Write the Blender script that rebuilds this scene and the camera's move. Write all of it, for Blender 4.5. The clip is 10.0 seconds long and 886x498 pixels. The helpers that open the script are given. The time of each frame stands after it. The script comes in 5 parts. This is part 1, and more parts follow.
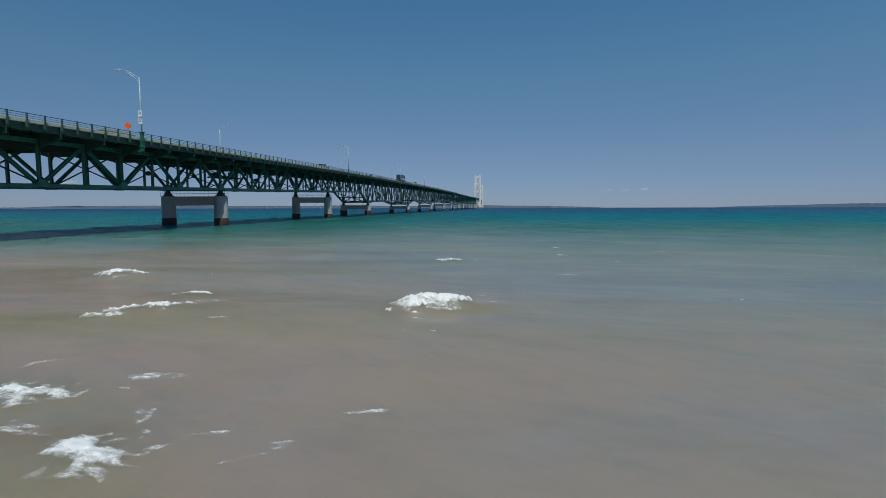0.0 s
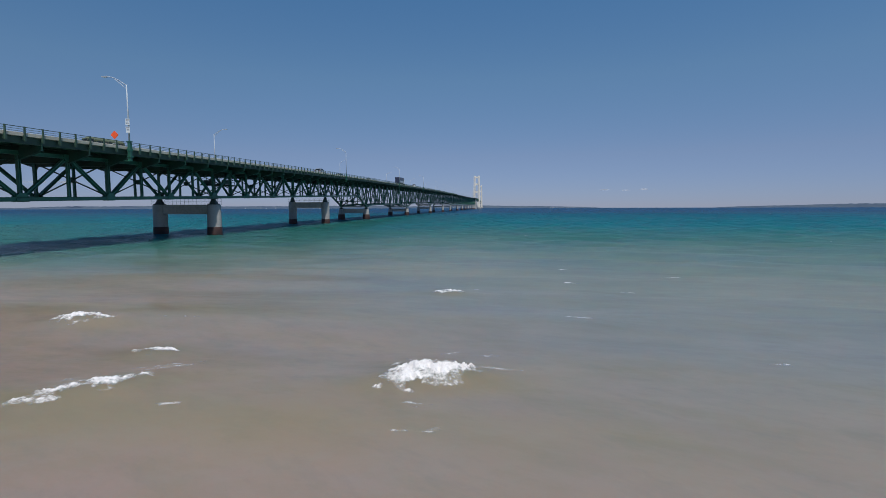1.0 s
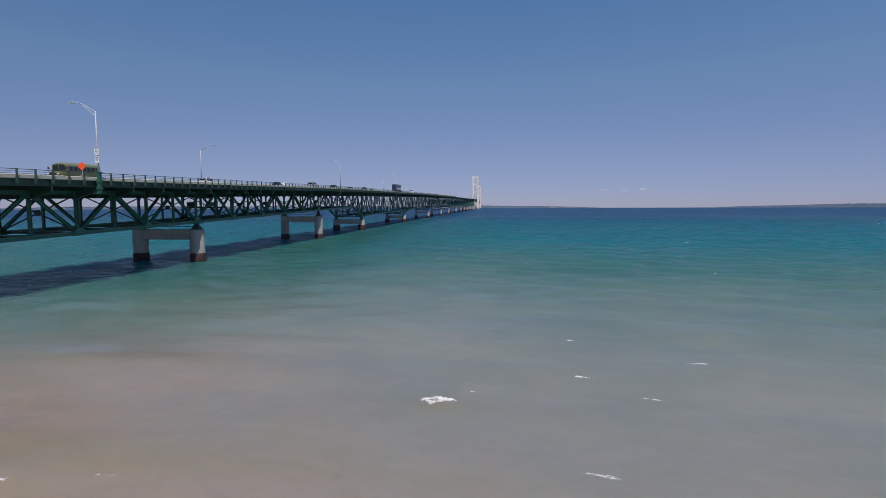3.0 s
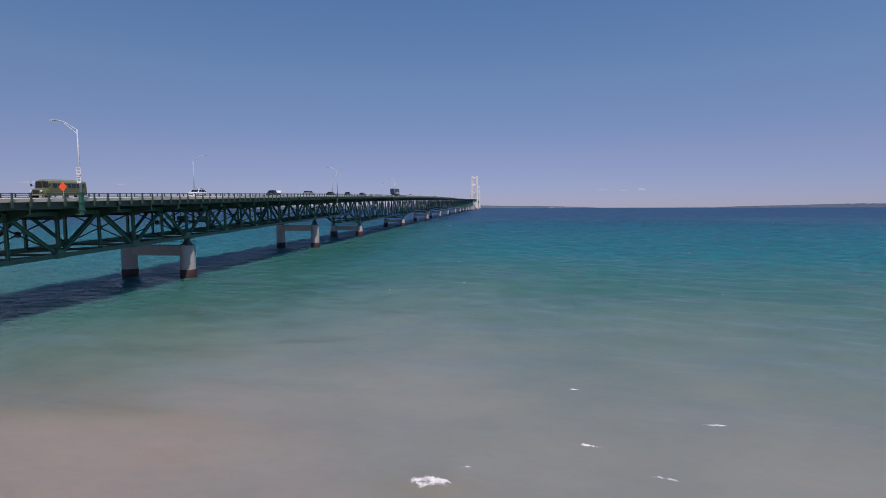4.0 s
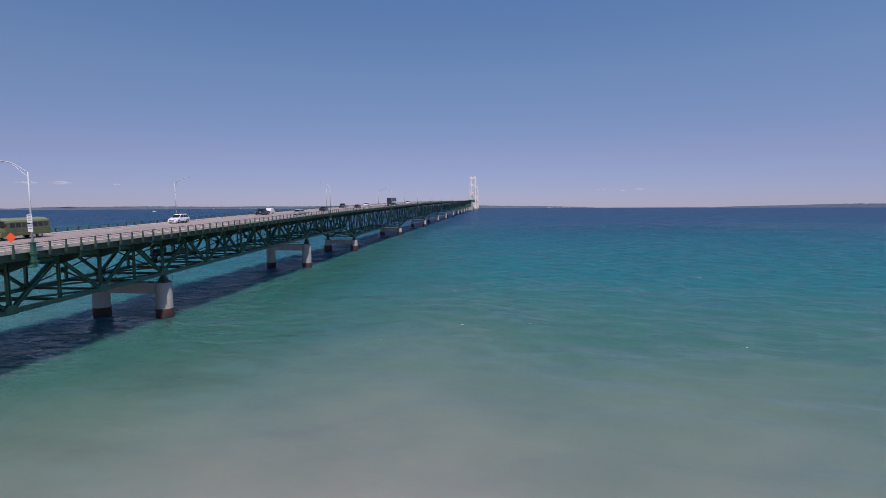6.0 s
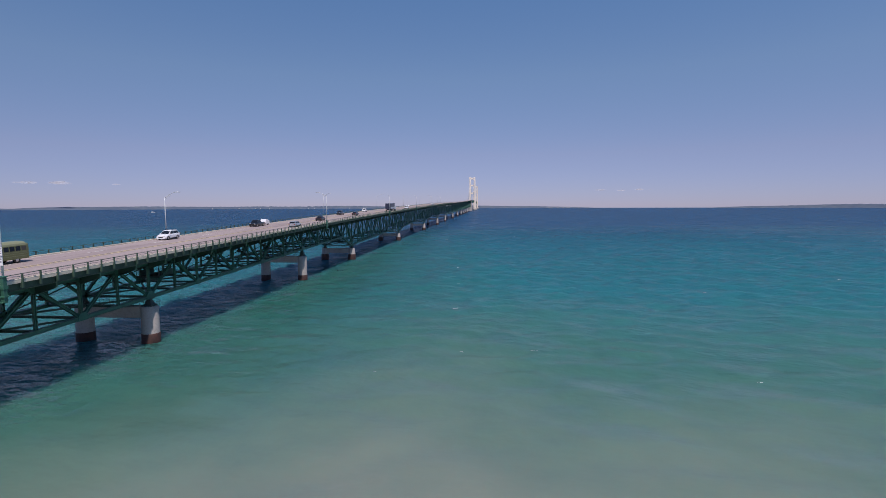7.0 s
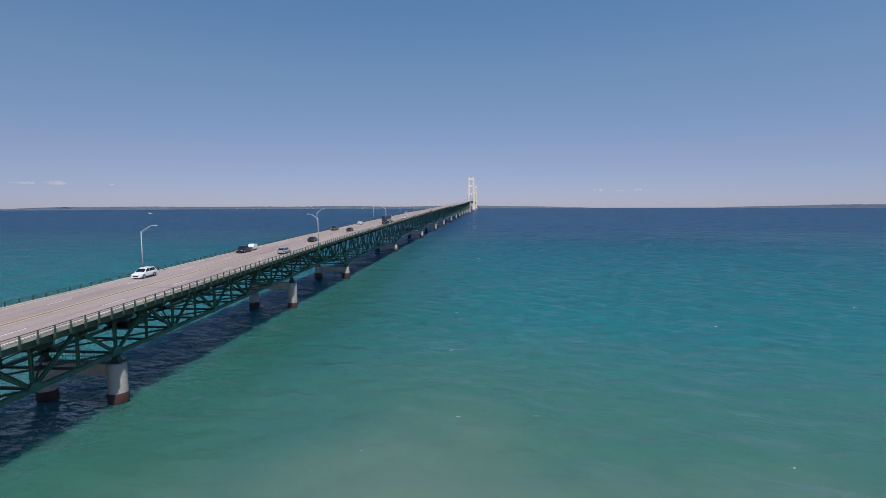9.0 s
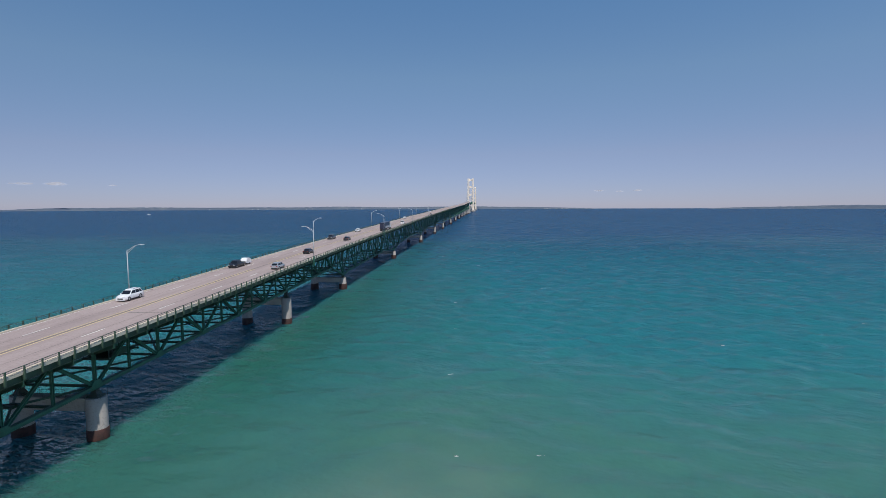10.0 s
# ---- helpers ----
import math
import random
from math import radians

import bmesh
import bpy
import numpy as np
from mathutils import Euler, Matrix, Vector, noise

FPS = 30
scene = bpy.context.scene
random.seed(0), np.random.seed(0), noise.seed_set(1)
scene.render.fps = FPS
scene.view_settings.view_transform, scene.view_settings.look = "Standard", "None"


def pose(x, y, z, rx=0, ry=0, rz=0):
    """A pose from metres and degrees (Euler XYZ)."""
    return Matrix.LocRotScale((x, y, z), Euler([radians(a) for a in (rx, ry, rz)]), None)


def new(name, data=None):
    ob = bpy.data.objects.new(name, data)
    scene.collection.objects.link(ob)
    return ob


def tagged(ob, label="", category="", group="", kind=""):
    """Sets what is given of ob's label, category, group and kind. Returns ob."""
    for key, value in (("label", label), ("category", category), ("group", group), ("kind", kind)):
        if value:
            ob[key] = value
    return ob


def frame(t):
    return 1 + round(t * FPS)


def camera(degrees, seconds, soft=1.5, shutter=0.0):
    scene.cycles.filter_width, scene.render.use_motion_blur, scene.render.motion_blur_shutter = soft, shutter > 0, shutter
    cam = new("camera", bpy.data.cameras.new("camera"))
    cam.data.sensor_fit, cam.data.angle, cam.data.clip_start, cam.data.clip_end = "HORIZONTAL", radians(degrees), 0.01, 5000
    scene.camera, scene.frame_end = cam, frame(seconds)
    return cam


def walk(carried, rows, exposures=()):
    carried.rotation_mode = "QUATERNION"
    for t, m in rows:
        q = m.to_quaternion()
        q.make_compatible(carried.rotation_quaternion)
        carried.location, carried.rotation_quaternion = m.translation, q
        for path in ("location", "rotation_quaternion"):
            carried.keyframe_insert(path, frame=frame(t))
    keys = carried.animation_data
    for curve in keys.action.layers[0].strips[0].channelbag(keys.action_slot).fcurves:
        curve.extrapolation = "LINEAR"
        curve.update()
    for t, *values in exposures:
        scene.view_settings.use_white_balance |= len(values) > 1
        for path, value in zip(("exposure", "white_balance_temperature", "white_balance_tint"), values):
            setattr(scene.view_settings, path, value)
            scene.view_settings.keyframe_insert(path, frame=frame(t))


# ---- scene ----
# ---- camera ----
cam = camera(83.3, 10.0, soft=0.85)
ROWS = [
    (0.0, 54.57, -88.87, 3.27, 5.15, -4.75, -0.12),
    (0.5, 54.41, -87.58, 3.97, 5.10, -4.73, -0.14),
    (1.0, 54.37, -86.38, 4.78, 5.06, -4.74, -0.14),
    (1.5, 54.39, -85.14, 5.71, 5.04, -4.73, -0.16),
    (2.0, 54.41, -83.93, 6.76, 5.00, -4.74, -0.16),
    (3.5, 54.41, -80.04, 10.34, 4.86, -4.81, -0.17),
    (4.0, 54.49, -78.74, 11.61, 4.83, -4.82, -0.17),
    (4.5, 54.52, -77.32, 12.90, 4.78, -4.83, -0.18),
    (5.0, 54.40, -75.77, 14.18, 4.73, -4.86, -0.18),
    (5.5, 54.24, -73.99, 15.49, 4.67, -4.88, -0.18),
    (7.0, 54.07, -68.81, 19.94, 4.56, -4.91, -0.16),
    (7.5, 54.02, -67.11, 21.51, 4.53, -4.93, -0.16),
    (8.0, 53.93, -65.35, 23.14, 4.47, -4.96, -0.16),
    (8.5, 53.95, -63.61, 24.78, 4.43, -4.97, -0.17),
    (9.0, 54.07, -61.91, 26.35, 4.43, -4.98, -0.15),
    (9.5, 54.04, -60.06, 27.95, 4.39, -4.98, -0.17),
    (10.0, 54.03, -58.11, 29.51, 4.37, -4.94, -0.17),
]
# the camera opens up as it climbs, and its white balance drifts
EXPOSURES = [(0.0, -0.48, 5850, -6), (1.0, -0.36, 5980, 4), (2.0, -0.295, 6120, 8), (3.5, -0.23, 6300, 18), (5.5, -0.136, 6380, 23), (7.5, -0.06, 6530, 18), (10.0, 0.0, 6530, 9)]
walk(cam, [(t, pose(x, y, z, 90 + pitch, 0, yaw) @ pose(0, 0, 0, 0, 0, roll)) for t, x, y, z, yaw, pitch, roll in ROWS], EXPOSURES)

# ---- light ----
SUN_EL, SUN_AZ = 60.0, 157.6  # degrees; azimuth clockwise from the bridge's direction
HAZE = [(0.0, (0.49, 0.45, 0.61)), (1.0, (0.8, 1.15, 1.35)), (0.1, (0.91, 0.71, 0.7)), (0.24, (1.16, 1.09, 0.95)), (0.38, (1.12, 1.28, 1.2)), (0.55, (0.85, 1.16, 1.32))]
world = bpy.data.worlds.new("sky")
scene.world = world
world.use_nodes = True
wn, wl = world.node_tree.nodes, world.node_tree.links
sky = wn.new("ShaderNodeTexSky")
sky.sky_type, sky.sun_disc = "NISHITA", False
sky.sun_elevation, sky.sun_rotation = radians(SUN_EL), radians(SUN_AZ)
sky.air_density, sky.dust_density, sky.ozone_density = 0.7, 0.0, 6.0
wn["Background"].inputs["Strength"].default_value = 0.11
# summer haze: the low sky is duller and greyer than clean air would leave it
up = wn.new("ShaderNodeSeparateXYZ")
wl.new(wn.new("ShaderNodeTexCoord").outputs["Generated"], up.inputs[0])
haze = wn.new("ShaderNodeValToRGB")
for k, (p, c) in enumerate(HAZE):
    e = haze.color_ramp.elements[k] if k < 2 else haze.color_ramp.elements.new(p)
    e.position, e.color = p, (*c, 1)
wl.new(up.outputs[2], haze.inputs[0])
tint = wn.new("ShaderNodeVectorMath")
tint.operation = "MULTIPLY"
wl.new(sky.outputs[0], tint.inputs[0])
wl.new(haze.outputs[0], tint.inputs[1])
# and a little brighter towards the east
east = wn.new("ShaderNodeMapRange")
east.inputs[1].default_value, east.inputs[3].default_value, east.inputs[4].default_value = -1.0, 0.93, 1.11
wl.new(up.outputs[0], east.inputs[0])
lift = wn.new("ShaderNodeVectorMath")
lift.operation = "SCALE"
wl.new(tint.outputs[0], lift.inputs[0])
wl.new(east.outputs[0], lift.inputs["Scale"])
wl.new(lift.outputs[0], wn["Background"].inputs["Color"])
sun = new("sun", bpy.data.lights.new("sun", "SUN"))
sun.data.energy, sun.data.angle, sun.data.color = 4.0, radians(0.53), (1.0, 0.96, 0.9)
az, el = radians(SUN_AZ), radians(SUN_EL)
SUN_WAY = Vector((math.sin(az) * math.cos(el), math.cos(az) * math.cos(el), math.sin(el)))
sun.matrix_world = Matrix.Translation((0, 0, 300)) @ SUN_WAY.to_track_quat("Z", "Y").to_matrix().to_4x4()


# ---- materials ----
def material(name):
    m = bpy.data.materials.new(name)
    m.use_nodes = True
    return m, m.node_tree.nodes, m.node_tree.links, m.node_tree.nodes["Principled BSDF"]


def mixed(nodes, links, fac, a, b, mode="MIX"):
    n = nodes.new("ShaderNodeMix")
    n.data_type, n.blend_type = "RGBA", mode
    for socket, value in ((n.inputs[0], fac), (n.inputs[6], a), (n.inputs[7], b)):
        if hasattr(value, "links"):
            links.new(value, socket)
        elif socket.type == "RGBA":
            socket.default_value = (*value, 1)
        else:
            socket.default_value = value
    return n.outputs[2]


def noise_out(nodes, links, scale, detail=4.0, rough=0.55, coords=None, stretch=None, turn=0.0):
    n = nodes.new("ShaderNodeTexNoise")
    n.inputs["Scale"].default_value, n.inputs["Detail"].default_value, n.inputs["Roughness"].default_value = scale, detail, rough
    if coords is None:
        coords = nodes.new("ShaderNodeTexCoord").outputs["Object"]
    if stretch is not None:
        mp = nodes.new("ShaderNodeMapping")
        mp.vector_type = "TEXTURE"
        mp.inputs["Scale"].default_value = [1 / v for v in stretch]
        mp.inputs["Rotation"].default_value = (0, 0, radians(turn))
        links.new(coords, mp.inputs[0])
        coords = mp.outputs[0]
    links.new(coords, n.inputs["Vector"])
    return n.outputs["Fac"]


def ramp(nodes, links, fac, stops):
    n = nodes.new("ShaderNodeValToRGB")
    while len(n.color_ramp.elements) < len(stops):
        n.color_ramp.elements.new(0.5)
    for e, (p, c) in zip(n.color_ramp.elements, stops):
        e.position, e.color = p, (*c, 1) if len(c) == 3 else c
    links.new(fac, n.inputs[0])
    return n.outputs[0]


def surface(name, colour, dark, rough=0.6, metal=0.0, big=0.3, small=6.0, bump=0.15, streak=None, tone=0.08):
    """Painted, concrete or metal surface: two scales of stain, a little tone from piece to piece and a fine relief."""
    m, n, l, b = material(name)
    where = n.new("ShaderNodeNewGeometry").outputs["Position"]
    a = noise_out(n, l, big, 5, 0.6, where, streak)
    c = noise_out(n, l, small, 4, 0.6, where)
    col = mixed(n, l, ramp(n, l, a, [(0.42, (0, 0, 0)), (0.68, (1, 1, 1))]), colour, dark)
    col = mixed(n, l, ramp(n, l, c, [(0.5, (0, 0, 0)), (0.75, (0.5, 0.5, 0.5))]), col, tuple(v * 0.6 for v in dark))
    r = n.new("ShaderNodeObjectInfo").outputs["Random"]
    hs = n.new("ShaderNodeHueSaturation")
    mr = n.new("ShaderNodeMapRange")
    mr.inputs[3].default_value, mr.inputs[4].default_value = 1 - tone, 1 + tone
    l.new(r, mr.inputs[0])
    l.new(mr.outputs[0], hs.inputs["Value"])
    l.new(col, hs.inputs["Color"])
    l.new(hs.outputs[0], b.inputs["Base Color"])
    b.inputs["Roughness"].default_value, b.inputs["Metallic"].default_value = rough, metal
    if bump:
        bp = n.new("ShaderNodeBump")
        bp.inputs["Strength"].default_value, bp.inputs["Distance"].default_value = bump, 0.02
        l.new(c, bp.inputs["Height"])
        l.new(bp.outputs[0], b.inputs["Normal"])
    return m


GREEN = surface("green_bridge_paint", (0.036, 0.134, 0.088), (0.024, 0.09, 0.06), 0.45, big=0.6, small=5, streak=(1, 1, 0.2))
# the bridge green darkened: shade under the deck is put into this paint
GREEN_DARK = surface("shade_dark_green_paint", (0.016, 0.062, 0.042), (0.022, 0.04, 0.028), 0.55, big=0.8, small=7)
FASCIA = surface("olive_fascia_paint", (0.04, 0.072, 0.044), (0.026, 0.048, 0.03), 0.55, big=0.5, small=5)
CONCRETE = surface("pier_concrete", (0.403, 0.367, 0.331), (0.288, 0.266, 0.238), 0.85, big=0.35, small=3.5, streak=(1, 1, 0.25), bump=0.4)
KERB = surface("kerb_concrete", (0.57, 0.5, 0.39), (0.45, 0.39, 0.3), 0.85, big=0.5, small=5, streak=(1, 0.15, 1))
RUST = surface("rust_red_steel_jacket", (0.066, 0.026, 0.019), (0.026, 0.015, 0.013), 0.75, big=1.1, small=5, bump=0.5)
ROAD = surface("worn_concrete_pavement", (0.345, 0.276, 0.255), (0.262, 0.206, 0.191), 0.9, big=0.35, small=3, streak=(1, 0.06, 1), bump=0.2)
JOINT = surface("tarred_joint", (0.2, 0.165, 0.15), (0.15, 0.125, 0.115), 0.9, big=0.6, small=4, streak=(1, 0.1, 1))
WHITE_LINE = surface("white_road_paint", (0.7, 0.68, 0.63), (0.52, 0.48, 0.44), 0.8, big=2, small=9)
YELLOW_LINE = surface("yellow_road_paint", (0.62, 0.49, 0.24), (0.5, 0.39, 0.22), 0.8, big=1.5, small=8)
RAIL = surface("olive_rail_paint", (0.052, 0.09, 0.06), (0.034, 0.062, 0.044), 0.5, big=0.9, small=6)
GALV = surface("galvanised_steel", (0.56, 0.57, 0.58), (0.46, 0.47, 0.48), 0.65, 0.1, big=0.8, small=9, bump=0.05)
IVORY = surface("ivory_tower_paint", (0.88, 0.77, 0.64), (0.8, 0.68, 0.55), 0.6, big=0.05, small=0.6, streak=(1, 1, 0.2))
STEEL_DARK = surface("dark_bearing_steel", (0.03, 0.05, 0.04), (0.05, 0.035, 0.025), 0.6, small=6)


def water_material():
    """Lake water: sand-laden shallows that turn green, then deep blue; the bottom's tints run with the shore; wind ripples."""
    m, n, l, b = material("lake_water")
    where = n.new("ShaderNodeNewGeometry").outputs["Position"]
    sep = n.new("ShaderNodeSeparateXYZ")
    l.new(where, sep.inputs[0])

    def maths(op, a, c, clamp=False):
        k = n.new("ShaderNodeMath")
        k.operation, k.use_clamp = op, clamp
        for s, v in zip(k.inputs, (a, c)):
            if hasattr(v, "links"):
                l.new(v, s)
            else:
                s.default_value = v
        return k.outputs[0]
    off = maths("ADD", sep.outputs[1], maths("MULTIPLY", maths("MINIMUM", maths("SUBTRACT", maths("MAXIMUM", sep.outputs[0], -8.0), 45.0), 0.0), -0.8))
    off = maths("ADD", off, maths("MULTIPLY", maths("MAXIMUM", maths("SUBTRACT", 0.0, sep.outputs[0]), 0.0), 0.1))
    off = maths("ADD", off, maths("MULTIPLY", maths("MINIMUM", maths("MAXIMUM", maths("SUBTRACT", sep.outputs[0], 54.0), 0.0), 40.0), 0.42))
    off = maths("SUBTRACT", off, maths("MULTIPLY", maths("MINIMUM", maths("MAXIMUM", maths("SUBTRACT", -6.0, sep.outputs[0]), 0.0), 60.0), 1.1))
    wob = maths("MULTIPLY", maths("SUBTRACT", noise_out(n, l, 0.022, 4, 0.6, where), 0.5), 38.0)
    off = maths("ADD", off, wob)
    drift = maths("SUBTRACT", noise_out(n, l, 0.012, 6, 0.7, where, (0.45, 1.4, 1), -6), 0.5)
    off = maths("ADD", off, maths("MULTIPLY", maths("MAXIMUM", off, 0.0), maths("MULTIPLY", drift, 1.1)))
    # distance from the beach on a logarithmic scale: 0 at the beach, 1 far out
    far = maths("DIVIDE", maths("LOGARITHM", maths("MAXIMUM", maths("DIVIDE", maths("ADD", off, 115.0), 10.0), 1.0), 2.718), 5.3)
    col = ramp(n, l, far, WATER_STOPS)
    clouds = noise_out(n, l, 0.09, 6, 0.62, where)
    col = mixed(n, l, maths("MULTIPLY", maths("SUBTRACT", clouds, 0.42), 0.5, True), col, (0.036, 0.094, 0.094))
    # dark weedy bottom along the bridge
    weed = maths("MULTIPLY", maths("DIVIDE", maths("SUBTRACT", 62.0, sep.outputs[0]), 50.0, True), maths("DIVIDE", maths("SUBTRACT", far, 0.44), 0.09, True))
    weed = maths("MULTIPLY", weed, maths("MULTIPLY", maths("DIVIDE", maths("SUBTRACT", 0.74, far), 0.16, True), maths("DIVIDE", maths("SUBTRACT", sep.outputs[0], 0.0), 9.0, True)))
    col = mixed(n, l, maths("MULTIPLY", weed, 0.75), col, (0.021, 0.094, 0.06))
    # sand stirred up by the breakers: a brown plume with a ragged outer edge
    edge = maths("ADD", maths("ADD", sep.outputs[1], 72.0), maths("MULTIPLY", maths("MAXIMUM", maths("SUBTRACT", sep.outputs[0], 50.0), -11.1), 1.15))
    edge = maths("ADD", edge, maths("MULTIPLY", maths("SUBTRACT", noise_out(n, l, 0.06, 6, 0.62, where), 0.5), 40.0))
    plume = n.new("ShaderNodeMapRange")
    plume.interpolation_type = "SMOOTHSTEP"
    plume.inputs[1].default_value, plume.inputs[2].default_value, plume.inputs[3].default_value, plume.inputs[4].default_value = -15.0, 18.0, 1.0, 0.0
    l.new(edge, plume.inputs[0])
    sand = ramp(n, l, noise_out(n, l, 0.35, 5, 0.6, where), [(0.35, (0.33, 0.234, 0.183)), (0.65, (0.336, 0.24, 0.17))])
    col = mixed(n, l, plume.outputs[0], col, sand)
    # drifting veils of silt, olive and pale, close to the beach
    veil = n.new("ShaderNodeMapRange")
    veil.inputs[1].default_value, veil.inputs[2].default_value, veil.inputs[3].default_value, veil.inputs[4].default_value = 0.28, 0.42, 1.0, 0.0
    l.new(far, veil.inputs[0])
    for s, turn, lo, tint in ((0.45, -20, 0.47, (0.215, 0.185, 0.115)), (0.3, 15, 0.5, (0.33, 0.285, 0.25)), (1.1, -35, 0.52, (0.2, 0.185, 0.16))):
        drift = noise_out(n, l, s, 6, 0.66, where, (0.6, 1.3, 1), turn)
        col = mixed(n, l, maths("MULTIPLY", maths("MULTIPLY", maths("SUBTRACT", drift, lo, True), 1.6), veil.outputs[0]), col, tint)
    # light through a ridge's thin water looks yellow; painted into the base colour
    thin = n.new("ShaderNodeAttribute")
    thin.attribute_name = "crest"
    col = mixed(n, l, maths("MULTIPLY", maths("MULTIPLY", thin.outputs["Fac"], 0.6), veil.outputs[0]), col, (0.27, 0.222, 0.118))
    murk, chop_far = n.new("ShaderNodeMapRange"), n.new("ShaderNodeMapRange")
    for k, (v0, v1, v2, v3) in ((murk, (0.54, 0.68, 0.97, 0.2)), (chop_far, (0.4, 0.58, 0.06, 1.0))):
        k.inputs[1].default_value, k.inputs[2].default_value, k.inputs[3].default_value, k.inputs[4].default_value = v0, v1, v2, v3
        l.new(far, k.inputs[0])
    # wind ripples on the waves, finer than the mesh can carry; out on the lake the longer chop too
    fine = maths("ADD", maths("MULTIPLY", noise_out(n, l, 1.1, 1.5, 0.45, where, (0.9, 1.15, 1), -20), 0.11), maths("MULTIPLY", noise_out(n, l, 0.45, 2, 0.5, where, (0.95, 1.15, 1), -18), 0.42))
    # the wind funnels under the deck
    funnel = n.new("ShaderNodeMapRange")
    funnel.inputs[1].default_value, funnel.inputs[2].default_value, funnel.inputs[3].default_value, funnel.inputs[4].default_value = 6.0, 18.0, 2.1, 1.0
    l.new(sep.outputs[0], funnel.inputs[0])
    fine = maths("MULTIPLY", fine, funnel.outputs[0])
    wide = maths("MULTIPLY", noise_out(n, l, 0.13, 3, 0.55, where, (0.65, 1.5, 1), -14), 2.4)
    open_lake = n.new("ShaderNodeMapRange")
    open_lake.inputs[1].default_value, open_lake.inputs[2].default_value, open_lake.inputs[3].default_value = 150.0, 600.0, 0.6
    l.new(sep.outputs[1], open_lake.inputs[0])
    height = maths("ADD", maths("MULTIPLY", fine, chop_far.outputs[0]), maths("MULTIPLY", maths("MULTIPLY", wide, chop_far.outputs[0]), open_lake.outputs[0]))
    # short steep ripples between the piers
    steep = n.new("ShaderNodeMapRange")
    steep.inputs[1].default_value, steep.inputs[2].default_value, steep.inputs[3].default_value, steep.inputs[4].default_value = 4.0, 14.0, 1.0, 0.0
    l.new(sep.outputs[0], steep.inputs[0])
    height = maths("ADD", height, maths("MULTIPLY", maths("MULTIPLY", noise_out(n, l, 0.42, 3, 0.55, where, (0.75, 1.35, 1), -20), 2.4), steep.outputs[0]))
    bumps = []
    for strength in (0.6, 0.85, 0.75):
        bp = n.new("ShaderNodeBump")
        bp.inputs["Strength"].default_value, bp.inputs["Distance"].default_value = strength, 1.0
        l.new(height, bp.inputs["Height"])
        bumps.append(bp.outputs[0])
    # light that the suspended sand scatters back, under a wind-roughened surface
    n.remove(b)
    deep = n.new("ShaderNodeSubsurfaceScattering")
    deep.falloff = "BURLEY"
    # the murk lies in uneven drifts, so light spreads further in some places
    l.new(maths("ADD", 1.0, maths("MULTIPLY", maths("SUBTRACT", noise_out(n, l, 0.22, 4, 0.65, where), 0.3, True), 26.0)), deep.inputs["Scale"])
    deep.inputs["Radius"].default_value = (0.5, 0.9, 1.0)
    l.new(col, deep.inputs["Color"])
    gloss = n.new("ShaderNodeBsdfGlossy")
    gloss.inputs["Roughness"].default_value = 0.17
    flat = n.new("ShaderNodeBsdfDiffuse")
    l.new(col, flat.inputs["Color"])
    body = n.new("ShaderNodeMixShader")
    l.new(murk.outputs[0], body.inputs[0])
    l.new(flat.outputs[0], body.inputs[1])
    l.new(deep.outputs[0], body.inputs[2])
    fr = n.new("ShaderNodeFresnel")
    fr.inputs["IOR"].default_value = 1.33
    # waves hide each other's far sides at a low angle, so the mirror never becomes full
    much = maths("DIVIDE", fr.outputs[0], maths("ADD", 1.0, maths("MULTIPLY", fr.outputs[0], 1.6)))
    # gusts roughen the surface in long streaks across the wind
    gust = n.new("ShaderNodeMapRange")
    gust.inputs[1].default_value, gust.inputs[2].default_value, gust.inputs[3].default_value, gust.inputs[4].default_value = 0.36, 0.64, 0.5, 1.65
    l.new(noise_out(n, l, 0.08, 7, 0.74, where, (0.5, 1.4, 1), -8), gust.inputs[0])
    both = n.new("ShaderNodeMixShader")
    for k, out in enumerate((maths("MULTIPLY", maths("MINIMUM", much, maths("ADD", 0.24, maths("MULTIPLY", steep.outputs[0], 0.12))), gust.outputs[0]), body.outputs[0], gloss.outputs[0])):
        l.new(out, both.inputs[k])
    for node, bent in ((flat, bumps[0]), (deep, bumps[0]), (gloss, bumps[2]), (fr, bumps[1])):
        l.new(bent, node.inputs["Normal"])
    l.new(both.outputs[0], n["Material Output"].inputs["Surface"])
    return m


WATER_STOPS = [(0.20, (0.262, 0.243, 0.205)), (0.30, (0.262, 0.242, 0.203)), (0.36, (0.232, 0.238, 0.197)), (0.42, (0.126, 0.188, 0.145)), (0.47, (0.05, 0.147, 0.116)),
               (0.535, (0.018, 0.139, 0.154)), (0.64, (0.016, 0.112, 0.147)), (0.72, (0.014, 0.078, 0.124)), (0.78, (0.007, 0.056, 0.122)), (1.0, (0.006, 0.05, 0.118))]
WATER = water_material()


# ---- plan of the bridge: y runs along it, x across, z = 0 is the lake ----
PIERS = [-125.1, -62.55, 0.0, 62.55, 114.14, 217.8, 344.7, 468.2, 582.8]
TRUSS_X, EDGE_X, HALF_ROAD, POST_GAP = 5.15, 8.23, 7.62, 2.085
TOWER_Y, SECOND_TOWER_Y = 2535.0, 3693.0


def profile(points):
    ys, zs = zip(*points)
    return lambda y: float(np.interp(y, ys, zs))


